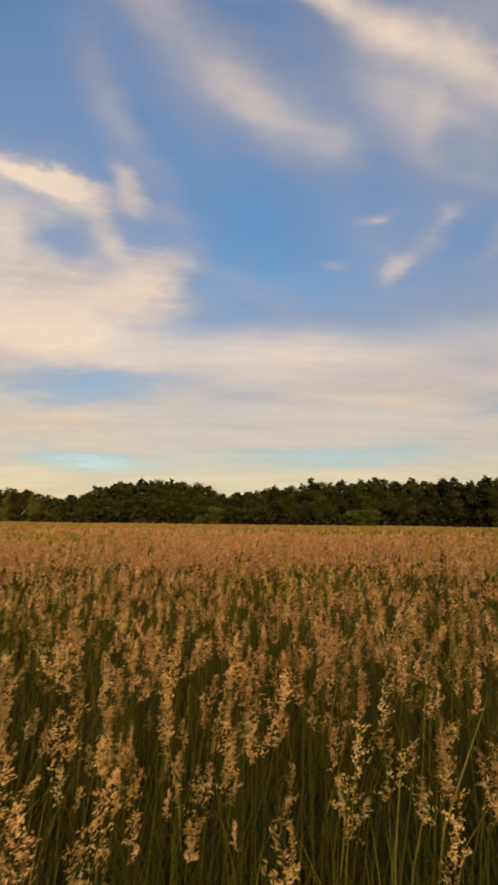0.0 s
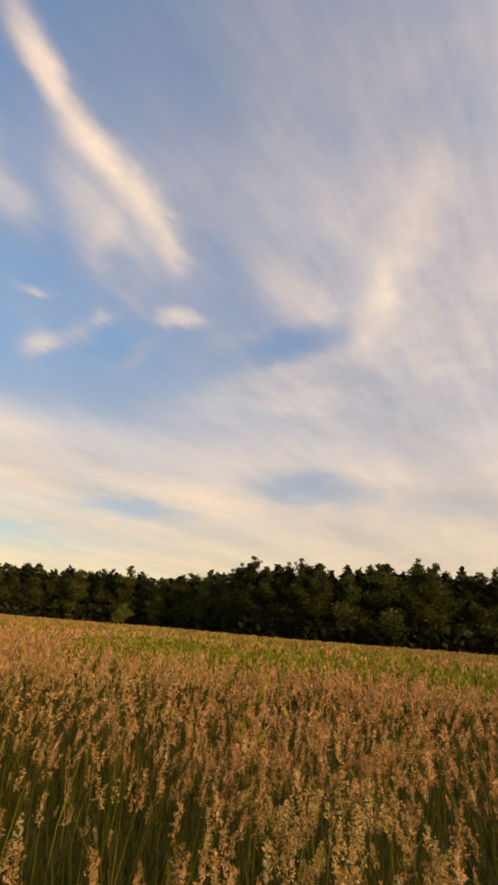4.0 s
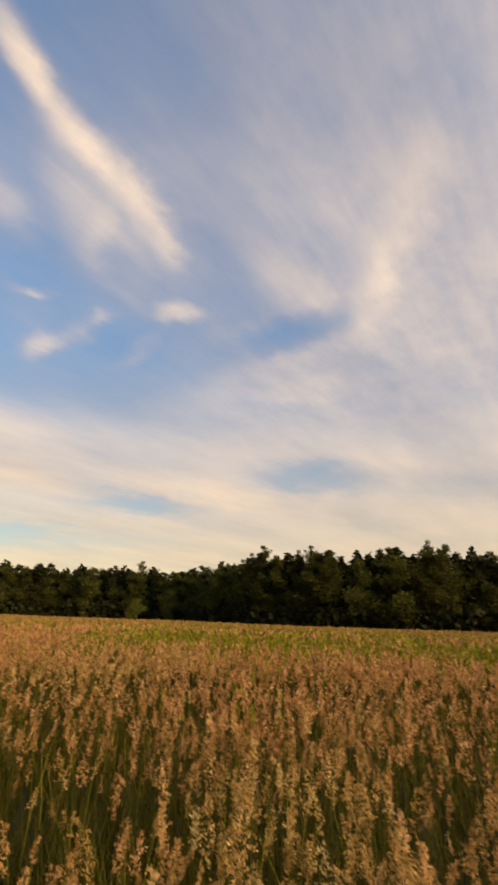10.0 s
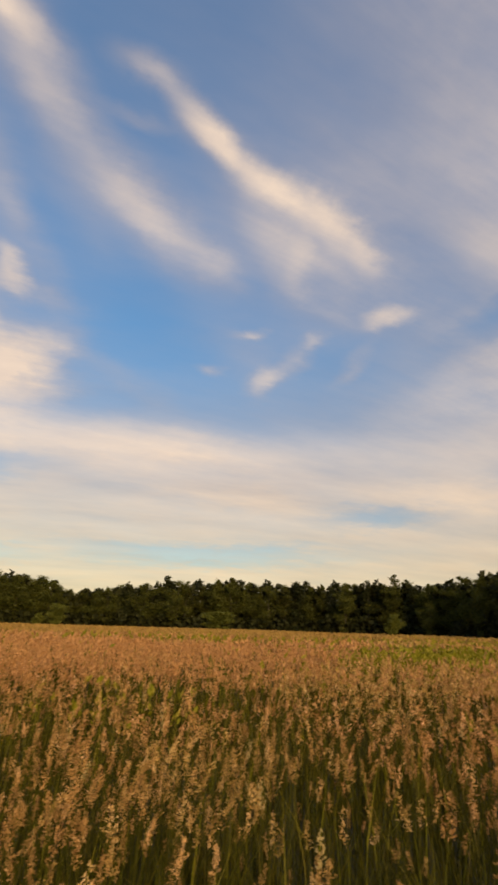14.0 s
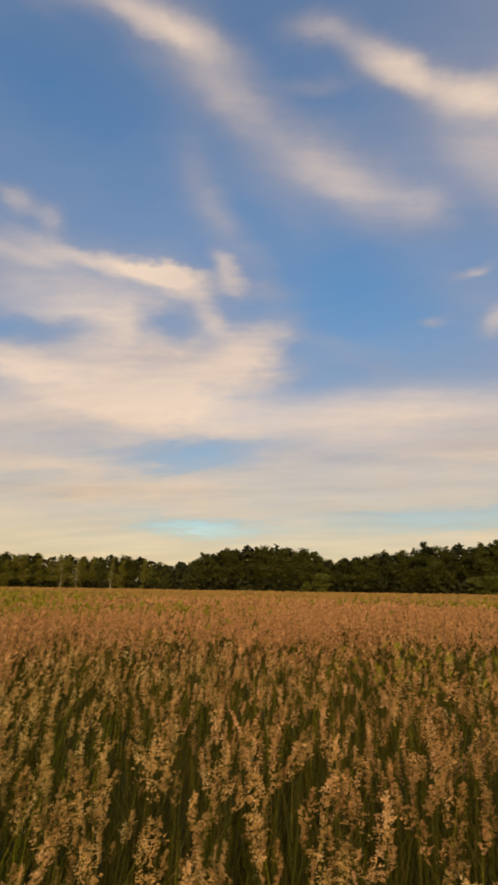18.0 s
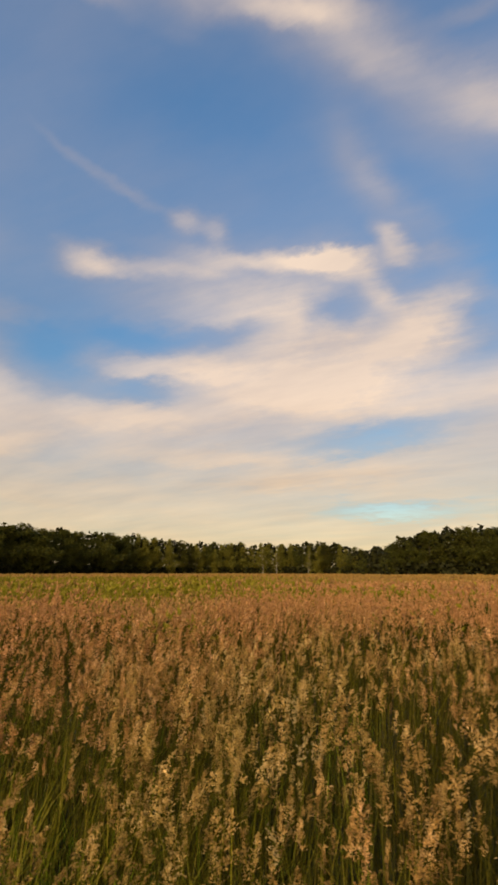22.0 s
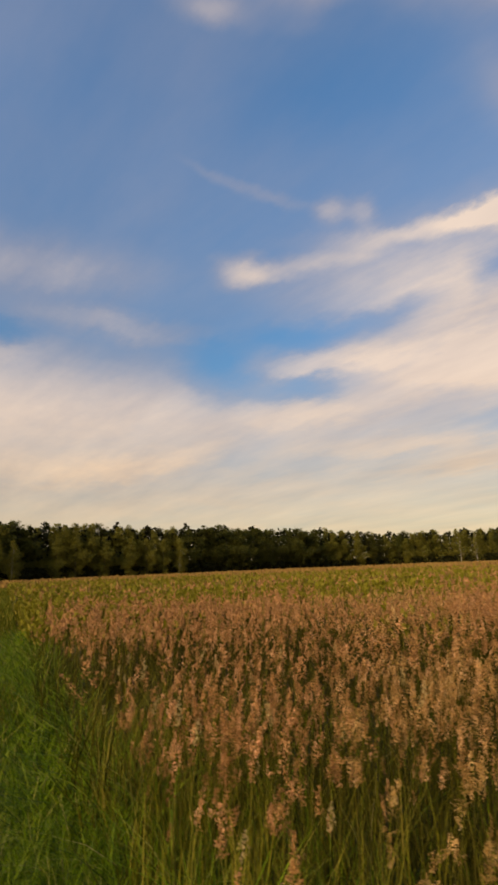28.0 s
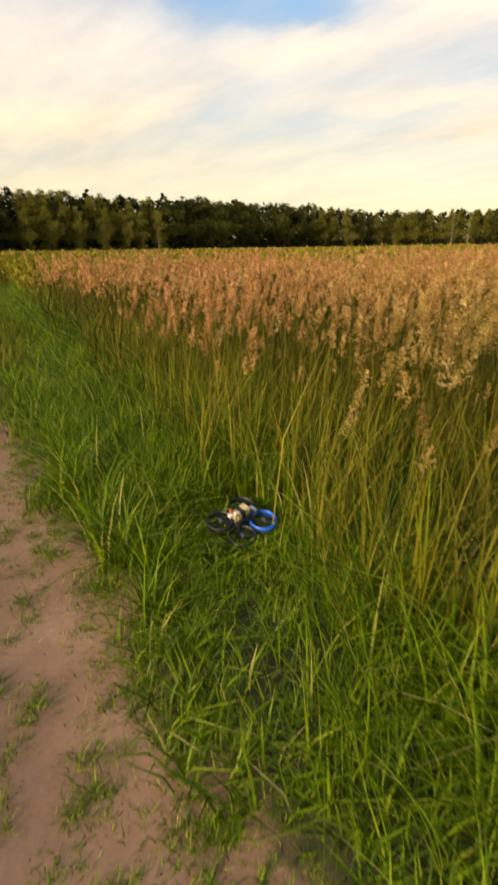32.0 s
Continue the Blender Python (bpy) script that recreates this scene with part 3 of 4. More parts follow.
def mix_at(heading):
    """Which trees grow there."""
    if heading < -36:
        return ["aspen"] * 6 + ["alder"] * 4 + ["pine"] * 2
    if heading < -2:
        return ["aspen"] * 3 + ["alder"] * 3 + ["pine"] * 3
    if heading < 19:
        return ["alder"] * 6 + ["aspen"]
    if heading < 45:
        return ["birch"] * 4 + ["aspen"] * 2 + ["alder"] * 1
    if heading < 60.5:
        return ["alder"] * 6 + ["aspen"]
    return ["birch"] * 6 + ["alder"] + ["aspen"]


bearing = -90.0
while bearing < 92:
    far, tall = edge_at(bearing)
    for row, (back, drop) in enumerate(((0.0, 0.97), (5.0, 1.03))[:1 + int(tree_rng.uniform() < 0.5)]):
        kinds = mix_at(bearing)
        kind = kinds[int(tree_rng.integers(len(kinds)))]
        t = tall * drop * tree_rng.uniform(0.97, 1.10)
        plant_tree(kind, bearing + tree_rng.uniform(-0.6, 0.6), far + 3 + back + tree_rng.uniform(-1.2, 1.5), t, tree_rng.uniform(1.0, 1.4))
    bearing += math.degrees(2.9 / far) * tree_rng.uniform(0.8, 1.25)

# trees that stand out of the line
for kind, h, e, wide in (("pine", -7.0, 5.25, 1.1), ("alder", -12.0, 5.0, 0.75), ("aspen", -14.1, 5.25, 1.0), ("aspen", -30.7, 5.9, 0.8), ("aspen", -42.6, 7.0, 0.9), ("aspen", -44.3, 7.9, 1.1),
                         ("aspen", -48.0, 7.6, 0.8), ("aspen", -49.5, 8.1, 0.9), ("pine", -56.6, 7.9, 0.9), ("aspen", -58.2, 8.1, 1.1), ("aspen", -61.4, 8.7, 0.9), ("aspen", -62.8, 8.4, 1.0),
                         ("alder", -69.5, 8.3, 0.9), ("aspen", -72.2, 7.3, 0.9), ("aspen", -75.1, 6.7, 0.9), ("alder", 9.9, 4.8, 0.9), ("alder", 8.3, 4.5, 0.8), ("alder", 5.9, 4.5, 1.0), ("alder", 13.9, 4.4, 0.9),
                         ("aspen", 16.6, 3.9, 0.8), ("aspen", 3.0, 3.0, 0.7), ("alder", 69.5, 5.5, 0.8), ("alder", 57.6, 4.7, 0.9), ("alder", 55.8, 4.5, 0.9)):
    far, tall = edge_at(h)
    # those on the near side rise well above their neighbours
    plant_tree(kind, h, far + 4.5, 1.55 + (far + 4.5) * math.tan(radians(e + (0.55 if h < -40 else 0.25))), wide * (1.0 if h < -40 else 1.3))
# birches whose trunks show white against the dark wood
for h, e in ((25.3, 3.0), (36.5, 2.7), (60.6, 3.8), (62.5, 3.9), (64.2, 4.0), (66.0, 4.2), (68.6, 4.2), (71.5, 4.3), (73.4, 4.2), (77.4, 4.0), (79.0, 4.1)):
    far, tall = edge_at(h)
    plant_tree("birch", h, far - 1.0, 1.55 + far * math.tan(radians(e)), 1.15)
for h, e in ((29.8, 2.9), (31.3, 2.8), (26.4, 2.8), (60.8, 2.6), (77.5, 3.6)):
    far, tall = edge_at(h)
    plant_tree("white_birch", h, far - 2.5, 1.55 + far * math.tan(radians(e)), 0.8)
# bushes in front of the line
plant_tree("willow", -12.3, 122, 5.0, 2.3, category="bush", name="willow_bush", which=0)
plant_tree("willow", -30.5, 104, 4.9, 1.15, "small light-green young tree alone in the meadow", name="young_tree", which=1)
plant_tree("willow", 3.9, 126, 5.6, 1.3, category="bush", name="willow_bush", which=0)
plant_tree("willow", 5.6, 127, 3.6, 1.3, category="bush", name="willow_bush", which=1)
plant_tree("alder", -34.2, 116, 8.0, 0.9)
plant_tree("alder", 20.6, 168, 6.4, 1.1)
plant_tree("aspen", -71.2, 76, 4.2, 1.2, "low bright-green sapling before the dark wood", which=2)

# a pattern tree that was not planted is taken away again
for options in TREES.values():
    for pattern in options:
        if first_use[id(pattern)]:
            for ob in (*pattern.children_recursive, pattern):
                bpy.data.objects.remove(ob)


def build_thicket_shade():
    """Near-black leaf cards behind the first trees: undergrowth, and above it the wood's inner shade."""
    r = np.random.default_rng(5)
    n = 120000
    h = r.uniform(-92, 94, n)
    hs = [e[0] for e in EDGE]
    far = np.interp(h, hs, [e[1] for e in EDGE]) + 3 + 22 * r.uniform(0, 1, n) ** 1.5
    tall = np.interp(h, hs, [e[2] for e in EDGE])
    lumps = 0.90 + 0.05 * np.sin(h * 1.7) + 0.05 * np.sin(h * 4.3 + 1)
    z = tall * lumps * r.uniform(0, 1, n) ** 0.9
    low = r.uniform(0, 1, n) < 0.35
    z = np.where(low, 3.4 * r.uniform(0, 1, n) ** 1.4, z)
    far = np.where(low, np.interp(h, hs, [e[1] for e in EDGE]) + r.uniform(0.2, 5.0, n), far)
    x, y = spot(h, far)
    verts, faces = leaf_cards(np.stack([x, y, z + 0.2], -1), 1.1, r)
    tagged(new("undergrowth", mesh_from("undergrowth", verts, faces, THICKET_SHADE)), "near-black leaf cards for undergrowth and the wood's inner shade", "undergrowth", kind="stuff")


build_thicket_shade()


# ---- meadow grass ----
def meadow_edge(x, y):
    """Metres inside the tall grass, from its border along the track."""
    line = 0.66 - 0.205 * x + 0.12 * np.exp(-((x + 3.4) / 1.1) ** 2) + 0.04 * np.sin(x * 2.3)
    return np.maximum(0.3 * (np.hypot(x, y) - 80.0), y - line)


def off_path(x, y):
    """Metres from the line along which the viewer steps."""
    line = [(1.08, 0.33), (1.3, 0.4), (1.31, 0.1), (1.34, -0.09), (1.5, -0.02), (1.6, 0.08), (1.5, 0.3), (1.25, 0.27), (1.0, 0.33), (0.75, 0.24), (0.5, 0.28), (0.3, 0.34), (0.05, 0.18), (0.0, 0.0), (0.3, -0.1), (0.6, -0.26)]
    return np.min([np.hypot(x - px, y - py) for px, py in line], axis=0)


def scatter(n, near, far, first, last, r, power=1.0):
    """Places in a ring round the standpoint, between two headings."""
    a = np.radians(r.uniform(first, last, n))
    d = np.sqrt(r.uniform(0, 1, n) ** power * (far * far - near * near) + near * near)
    return 0.8 - d * np.sin(a), 0.15 + d * np.cos(a)


def spread(templates, which, xs, ys, zs, turn, scale, lean, lean_dir):
    """Copies of small templates (vertices, quads) at many places, as one pair of arrays."""
    all_v, all_f, base = [], [], 0
    for k, (tv, tf) in enumerate(templates):
        sel = which == k
        n = int(sel.sum())
        if not n:
            continue
        c, s = np.cos(turn[sel])[:, None], np.sin(turn[sel])[:, None]
        sc = scale[sel][:, None]
        x = (tv[None, :, 0] * c - tv[None, :, 1] * s) * sc
        y = (tv[None, :, 0] * s + tv[None, :, 1] * c) * sc
        z = np.repeat(tv[None, :, 2], n, 0) * sc
        bend = lean[sel][:, None] * z * z
        x = x + bend * np.cos(lean_dir[sel])[:, None] + xs[sel][:, None]
        y = y + bend * np.sin(lean_dir[sel])[:, None] + ys[sel][:, None]
        z = z + zs[sel][:, None]
        all_v.append(np.stack([x, y, z], -1).reshape(-1, 3))
        all_f.append((tf[None] + (np.arange(n) * len(tv))[:, None, None] + base).reshape(-1, tf.shape[1]))
        base += n * len(tv)
    return np.concatenate(all_v), np.concatenate(all_f)


def join_pairs(pairs):
    verts, faces, base = [], [], 0
    for v, f in pairs:
        verts.append(v)
        faces.append(f + base)
        base += len(v)
    return np.concatenate(verts), np.concatenate(faces)


def blade(r, tall, width, segments, arch):
    """One curved, folded grass blade from the ground: quads."""
    k = np.linspace(0, 1, segments + 1)
    a = r.uniform(0, 2 * np.pi)
    out = arch * k ** 2.2
    up = tall * k * (1 - 0.25 * (arch / tall) * k ** 2)
    w = width * np.where(k < 0.3, 0.7 + k, 1.0 - (k - 0.3) / 0.7 * 0.93) * 0.5
    d, p = np.array([math.cos(a), math.sin(a)]), np.array([-math.sin(a), math.cos(a)])
    o = r.normal(0, 0.012, 2)
    left = np.concatenate([o + out[:, None] * d + w[:, None] * p, up[:, None]], 1)
    right = np.concatenate([o + out[:, None] * d - w[:, None] * p, up[:, None]], 1)
    verts = np.stack([left, right], 1).reshape(-1, 3)
    i = np.arange(segments) * 2
    return verts, np.stack([i, i + 1, i + 3, i + 2], -1)


def stalk(r, tall, width, segments=3):
    """Thin upright stem, a folded ribbon crossed by a second one."""
    pairs = []
    for a in (0.0, 1.57):
        k = np.linspace(0, 1, segments + 1)
        w = width * (1.1 - 0.6 * k) * 0.5
        p = np.array([math.cos(a), math.sin(a)])
        z = (tall * k)[:, None]
        left, right = np.concatenate([w[:, None] * p, z], 1), np.concatenate([-w[:, None] * p, z], 1)
        i = np.arange(segments) * 2
        pairs.append((np.stack([left, right], 1).reshape(-1, 3), np.stack([i, i + 1, i + 3, i + 2], -1)))
    return join_pairs(pairs)


def panicle(r, tall, length, girth, branches, husks, size):
    """A seed head: husks in short spindles on side branches up the end of the stem, widest low down."""
    verts = []
    for k in range(branches):
        f = (k + 0.5 * r.uniform()) / branches
        reach = girth * (0.75 + 0.5 * f if f < 0.3 else 0.95 * (1.08 - f) ** 0.8 + 0.12) * r.uniform(0.4, 1.35)
        a = r.uniform(0, 2 * np.pi)
        way = np.array([math.cos(a), math.sin(a), r.uniform(-0.1, 1.3)])
        way /= np.linalg.norm(way)
        foot = np.array([0, 0, tall - length + length * f * 0.96])
        q = (np.arange(husks)[:, None] + r.uniform(0, 1, (husks, 1))) / husks
        c = foot + way * reach * (0.05 + 1.05 * q ** 0.8) + r.normal(0, size * 0.55, (husks, 3))
        u = way + r.normal(0, 0.75, (husks, 3)) + np.array([0, 0, 0.3])
        u /= np.linalg.norm(u, axis=1)[:, None]
        v = np.cross(u, r.normal(size=(husks, 3)))
        v /= np.linalg.norm(v, axis=1)[:, None] + 1e-9
        s = size * r.uniform(0.75, 1.3, (husks, 1))
        verts.append(np.stack([c - u * s * 0.55, c + v * s * 0.25, c + u * s * 0.65, c - v * s * 0.25], 1).reshape(-1, 3))
    verts = np.concatenate(verts)
    i = np.arange(len(verts) // 4) * 4
    return verts, np.stack([i, i + 1, i + 2, i + 3], -1)


def tuft_head(r, tall, length, girth, grains, size):
    """A seed head seen from afar: a few broad husks in an upright spindle."""
    f = r.uniform(0, 1, grains)
    a = r.uniform(0, 2 * np.pi, grains)
    rad = girth * (1.0 - 0.7 * f) * r.uniform(0.2, 1.0, grains)
    c = np.stack([rad * np.cos(a), rad * np.sin(a), tall - length * (1 - f)], -1)
    u = np.stack([np.cos(a) * 0.4, np.sin(a) * 0.4, np.ones(grains)], -1) + r.normal(0, 0.25, (grains, 3))
    u /= np.linalg.norm(u, axis=1)[:, None]
    v = np.cross(u, r.normal(size=(grains, 3)))
    v /= np.linalg.norm(v, axis=1)[:, None] + 1e-9
    s = size * r.uniform(0.75, 1.3, (grains, 1))
    verts = np.stack([c - u * s * 0.55, c + v * s * 0.27, c + u * s * 0.6, c - v * s * 0.27], 1).reshape(-1, 3)
    i = np.arange(grains) * 4
    return verts, np.stack([i, i + 1, i + 2, i + 3], -1)


def fins(r, tall, width, foot, count):
    """A tuft seen from afar: a few narrow upright leaves, fuller above than at the foot."""
    verts, faces = [], []
    for k in range(count):
        a, h = r.uniform(0, np.pi), tall * r.uniform(0.8, 1.1)
        p = np.array([math.cos(a), math.sin(a), 0]) * width * 0.5
        o = np.array([*r.normal(0, width * (0.45 if width > 0.08 else 1.2), 2), 0])
        top = o + np.array([*r.normal(0, 0.04, 2), h])
        mid = o + (top - o) * 0.74
        if width > 0.15:
            verts += [o - p * foot, o + p * foot, top + p * 0.8, top + np.array([0, 0, h * 0.06]) - p * 0.7]
            faces += [[4 * k, 4 * k + 1, 4 * k + 2, 4 * k + 3]]
        else:
            verts += [o - p * foot, o + p * foot, mid + p, top, mid - p, top + np.array([0.004, 0, 0])]
            faces += [[6 * k, 6 * k + 1, 6 * k + 2, 6 * k + 4], [6 * k + 4, 6 * k + 2, 6 * k + 3, 6 * k + 5]]
    return np.array(verts), np.array(faces)


def lay(name, label, mat, templates, xs, ys, r, tall_var=0.13, lean=0.12, category="grass", size=None):
    n = len(xs)
    which = r.integers(0, len(templates), n)
    scale = np.clip(r.normal(1.0, tall_var, n), 0.5, 1.28) if size is None else size
    verts, faces = spread(templates, which, xs, ys, ground_height(xs, ys) - 0.01, r.uniform(0, 2 * np.pi, n), scale,
                          np.abs(r.normal(0, lean, n)), r.normal(0.6, 1.1, n))
    ob = new(name, mesh_from(name, verts, faces, mat))
    return tagged(ob, label, category, kind="stuff")


# middle, half length, half width and turn of the yellow-green stands
GREEN_SPOTS = [(12.0, 11.0, 6.5, 3.0, 115), (16.5, 6.0, 5.0, 2.6, 100), (-14.5, 14.0, 7.0, 3.2, 20), (-32.0, 15.0, 13.0, 5.0, 155), (-18.0, 25.0, 9.0, 4.0, 30), (8.0, 26.0, 9.0, 3.0, 10), (30, 22, 16, 7, 120), (-6.0, 16.0, 3.0, 1.4, 15)]


def greenness(x, y):
    """Where the meadow is yellow-green instead of in seed."""
    g = np.zeros(len(x))
    for px, py, across, deep, turn in GREEN_SPOTS:
        c, s = math.cos(radians(turn)), math.sin(radians(turn))
        u, v = (x - px) * c + (y - py) * s, (y - py) * c - (x - px) * s
        g = np.maximum(g, np.exp(-(u / across) ** 2 - (v / deep) ** 2))
    # on both sides the seed heads give way to olive grass further off
    far, side = np.hypot(x - 0.8, y), np.degrees(np.arctan2(0.8 - x, y))
    ripple = 1.2 * np.sin(x * 0.5 + 1) + 1.0 * np.sin(y * 0.7)
    left_band = np.clip((far + ripple - 12.0) / 4.0, 0, 1) * np.clip((side - 22) / 14, 0, 1)
    right_band = np.clip((far + ripple - 9.5) / 4.0, 0, 1) * np.clip((-24 - side) / 10, 0, 1) * np.clip((32 - far) / 10, 0.3, 1)
    g = np.maximum(g, 0.62 * np.maximum(left_band, right_band))
    return np.clip(g * 1.5 + 0.2 * np.sin(x * 0.9) * np.sin(y * 1.1) - 0.1, 0, 1)


def thin_out(xs, ys, r, scale, keep, depth=0.0, soft=0.10, green=0.0):
    """Keeps plants in drifts, so that the stand has denser and barer spots; and only inside the tall grass."""
    f = 0.5 + 0.25 * np.sin(xs * scale + 1.3 * np.sin(ys * scale * 0.7)) + 0.25 * np.sin(ys * scale * 1.3 + 1.7 * np.sin(xs * scale * 0.6 + 2))
    chance = keep + (1 - keep) * f
    if green:
        chance = chance * (1 - green * greenness(xs, ys))
    ok = (r.uniform(0, 1, len(xs)) < chance) & (meadow_edge(xs, ys) > depth + np.abs(r.normal(0, soft, len(xs))))
    return xs[ok], ys[ok]


DRONE_SPOT = (-0.93, 0.90)


def clear_of_drone(x, y):
    """Metres from the drone and from the low grass between it and the track."""
    ax, ay = DRONE_SPOT[0] - 0.1, DRONE_SPOT[1] + 0.05
    dx, dy = 0.9, -0.62
    k = np.clip(((x - ax) * dx + (y - ay) * dy) / (dx * dx + dy * dy), 0, 1)
    return np.hypot(x - ax - k * dx, y - ay - k * dy)


def build_meadow():
    r = np.random.default_rng(11)
    left, right = 92, -88
    # height, length and half width of the heads
    shapes = ((0.92, 0.17, 0.030), (0.84, 0.14, 0.026), (0.98, 0.19, 0.034), (0.78, 0.13, 0.024), (0.90, 0.16, 0.022), (0.86, 0.18, 0.038), (0.95, 0.15, 0.028), (0.88, 0.12, 0.020), (0.72, 0.13, 0.030), (0.82, 0.16, 0.036))
    stems = [stalk(r, h, 0.0024) for h in (0.86, 0.80, 0.90)]
    seed_label, stem_label = "tan and pinkish feathery seed heads of tall grass", "thin brownish-green stems of tall grass"
    for count, first, last, branches, husks, size, drift in ((3700, 0.5, 2.6, 18, 14, 0.0062, 2.4), (8200, 2.6, 5.0, 15, 7, 0.0092, 2.0), (14000, 5.0, 9.5, 10, 4, 0.0165, 1.5)):
        heads = [panicle(r, h, ln * 0.76, g * 1.05, branches, husks, size) for h, ln, g in shapes]
        x, y = thin_out(*scatter(count, first, last, right, left, r), r, drift, 0.10, 0.05, 0.2 if last < 6 else 0.5, 0.6 if last < 6 else 0.9)
        # heads stand in small groups
        group = 0.5 + 0.25 * np.sin(x * 7.1 + 2 * np.sin(y * 3.7)) + 0.25 * np.sin(y * 8.3 + 2 * np.sin(x * 4.1))
        keep = r.uniform(0, 1, len(x)) < np.clip(0.2 + 1.15 * group, 0, 1) * np.interp(x, [-3.0, -0.8, 0.4, 2.0, 4.0], [1.0, 1.0, 0.55, 0.6, 0.75])
        keep &= (clear_of_drone(x, y) > 0.28) & (off_path(x, y) > 0.72)
        keep &= r.uniform(0, 1, len(x)) < np.clip(0.5 + meadow_edge(x, y) / 0.5, 0, 1)
        x, y = x[keep], y[keep]
        lay("seed_heads", seed_label, SEED_HEAD, heads, x, y, r, 0.20, 0.18, size=np.clip(r.normal(0.97, 0.15, len(x)), 0.55, 1.2))
        if last < 6:
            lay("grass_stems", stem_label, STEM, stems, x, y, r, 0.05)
    x, y = thin_out(*scatter(30000, 9.5, 18.0, right, left, r), r, 0.9, 0.25, 0.05, 0.2, 0.97)
    lay("seed_heads", seed_label, DRIFT_HEAD, [tuft_head(r, h, 0.22, 0.06, 14, 0.042) for h in (0.9, 0.84, 0.95, 0.87, 0.8, 0.92)], x, y, r)
    x, y = thin_out(*scatter(170, 0.9, 6.0, right, left, r), r, 2.0, 0.4)
    ok = off_path(x, y) > 0.75
    x, y = x[ok], y[ok]
    pale = [panicle(r, 0.9, 0.09, 0.016, 12, 8, 0.0085), panicle(r, 0.82, 0.075, 0.014, 10, 8, 0.0085)]
    lay("pale_seed_heads", "pale straw-yellow seed heads among the grass", PALE_HEAD, pale, x, y, r)
    lay("pale_stems", "thin stems under pale seed heads", STEM, stems, x, y, r, 0.05)
    x, y = thin_out(*scatter(38000, 17.0, 32, right, left, r), r, 0.5, 0.5, 0.0, 0.4, 0.97)
    lay("distant_seed_heads", "tan and pink seed heads across the meadow", DRIFT_HEAD, [tuft_head(r, h, 0.30, 0.10, 6, 0.12) for h in (0.92, 0.86, 0.96, 0.9, 0.84, 0.94)], x, y, r)
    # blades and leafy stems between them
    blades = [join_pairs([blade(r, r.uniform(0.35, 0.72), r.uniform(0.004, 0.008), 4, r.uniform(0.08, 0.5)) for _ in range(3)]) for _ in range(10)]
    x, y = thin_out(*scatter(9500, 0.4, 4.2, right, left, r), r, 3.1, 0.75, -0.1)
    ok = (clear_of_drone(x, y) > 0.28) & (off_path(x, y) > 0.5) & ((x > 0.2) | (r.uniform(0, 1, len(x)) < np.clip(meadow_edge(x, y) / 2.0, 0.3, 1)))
    lay("grass_blades", "upright meadow grass blades, darkened for the shade between heads", BLADE, blades, x[ok], y[ok], r, 0.16, 0.2)
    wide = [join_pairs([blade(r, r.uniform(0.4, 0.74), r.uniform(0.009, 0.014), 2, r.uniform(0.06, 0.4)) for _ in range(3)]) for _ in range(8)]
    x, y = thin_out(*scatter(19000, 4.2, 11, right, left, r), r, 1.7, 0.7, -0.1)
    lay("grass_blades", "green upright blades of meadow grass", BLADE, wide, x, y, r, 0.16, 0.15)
    x, y = thin_out(*scatter(19000, 11, 30, right, left, r), r, 0.9, 0.6)
    lay("distant_grass", "green and straw blades across the meadow", STEM, [fins(r, 0.76, 0.06, 0.5, 2) for _ in range(6)], x, y, r, 0.15, 0.1)
    slim = [join_pairs([blade(r, r.uniform(0.55, 0.85), r.uniform(0.006, 0.010), 2, r.uniform(0.04, 0.3)) for _ in range(2)]) for _ in range(8)]
    x, y = thin_out(*scatter(4500, 1.6, 12, right, left, r), r, 0.7, 0.0)
    ok = off_path(x, y) > 0.6
    lay("yellow_green_grass", "tall yellow-green blades standing among seed heads", MEADOW_GREEN, slim, x[ok], y[ok], r, 0.1, 0.12)
    x, y = scatter(45000, 6, 18, right, left, r)
    ok = (r.uniform(0, 1, len(x)) < greenness(x, y)) & (meadow_edge(x, y) > 0)
    lay("yellow_green_grass", "yellow-green grass in patches of the meadow", MEADOW_GREEN, [tuft_head(r, h, 0.4, 0.07, 6, 0.09) for h in (0.88, 0.82, 0.92, 0.78)], x[ok], y[ok], r, 0.1, 0.12)
    # fresh tall grass along the border
    x, y = scatter(22000, 0.4, 6, 20, left, r)
    inside = meadow_edge(x, y)
    ok = (inside > -0.05) & (r.uniform(0, 1, len(x)) < np.clip(0.85 - inside / 1.6, 0.04, 1)) & (clear_of_drone(x, y) > 0.26) & (off_path(x, y) > 0.4)
    tall = [join_pairs([blade(r, r.uniform(0.4, 0.72), r.uniform(0.005, 0.010), 3, r.uniform(0.08, 0.4)) for _ in range(2)]) for _ in range(10)]
    lay("border_grass", "tall fresh-green grass between track and meadow", FRESH_BLADE, tall, x[ok], y[ok], r, 0.14, 0.2, size=np.clip(0.45 + 0.45 * inside[ok], 0.3, 0.95) * r.uniform(0.7, 1.15, int(ok.sum())))
    x, y = scatter(5000, 0.4, 6, 20, left, r)
    inside = meadow_edge(x, y)
    ok = (inside > 0.05) & (r.uniform(0, 1, len(x)) < np.clip(1.1 - inside / 2.2, 0.0, 0.8)) & (off_path(x, y) > 0.6) & (clear_of_drone(x, y) > 0.28)
    lay("yellow_green_grass", "olive and yellow-green blades at the meadow's edge", MEADOW_GREEN, tall, x[ok], y[ok], r, 0.16, 0.3)
    # yellow-green stands
    x, y = scatter(52000, 17.0, 60, right, left, r)
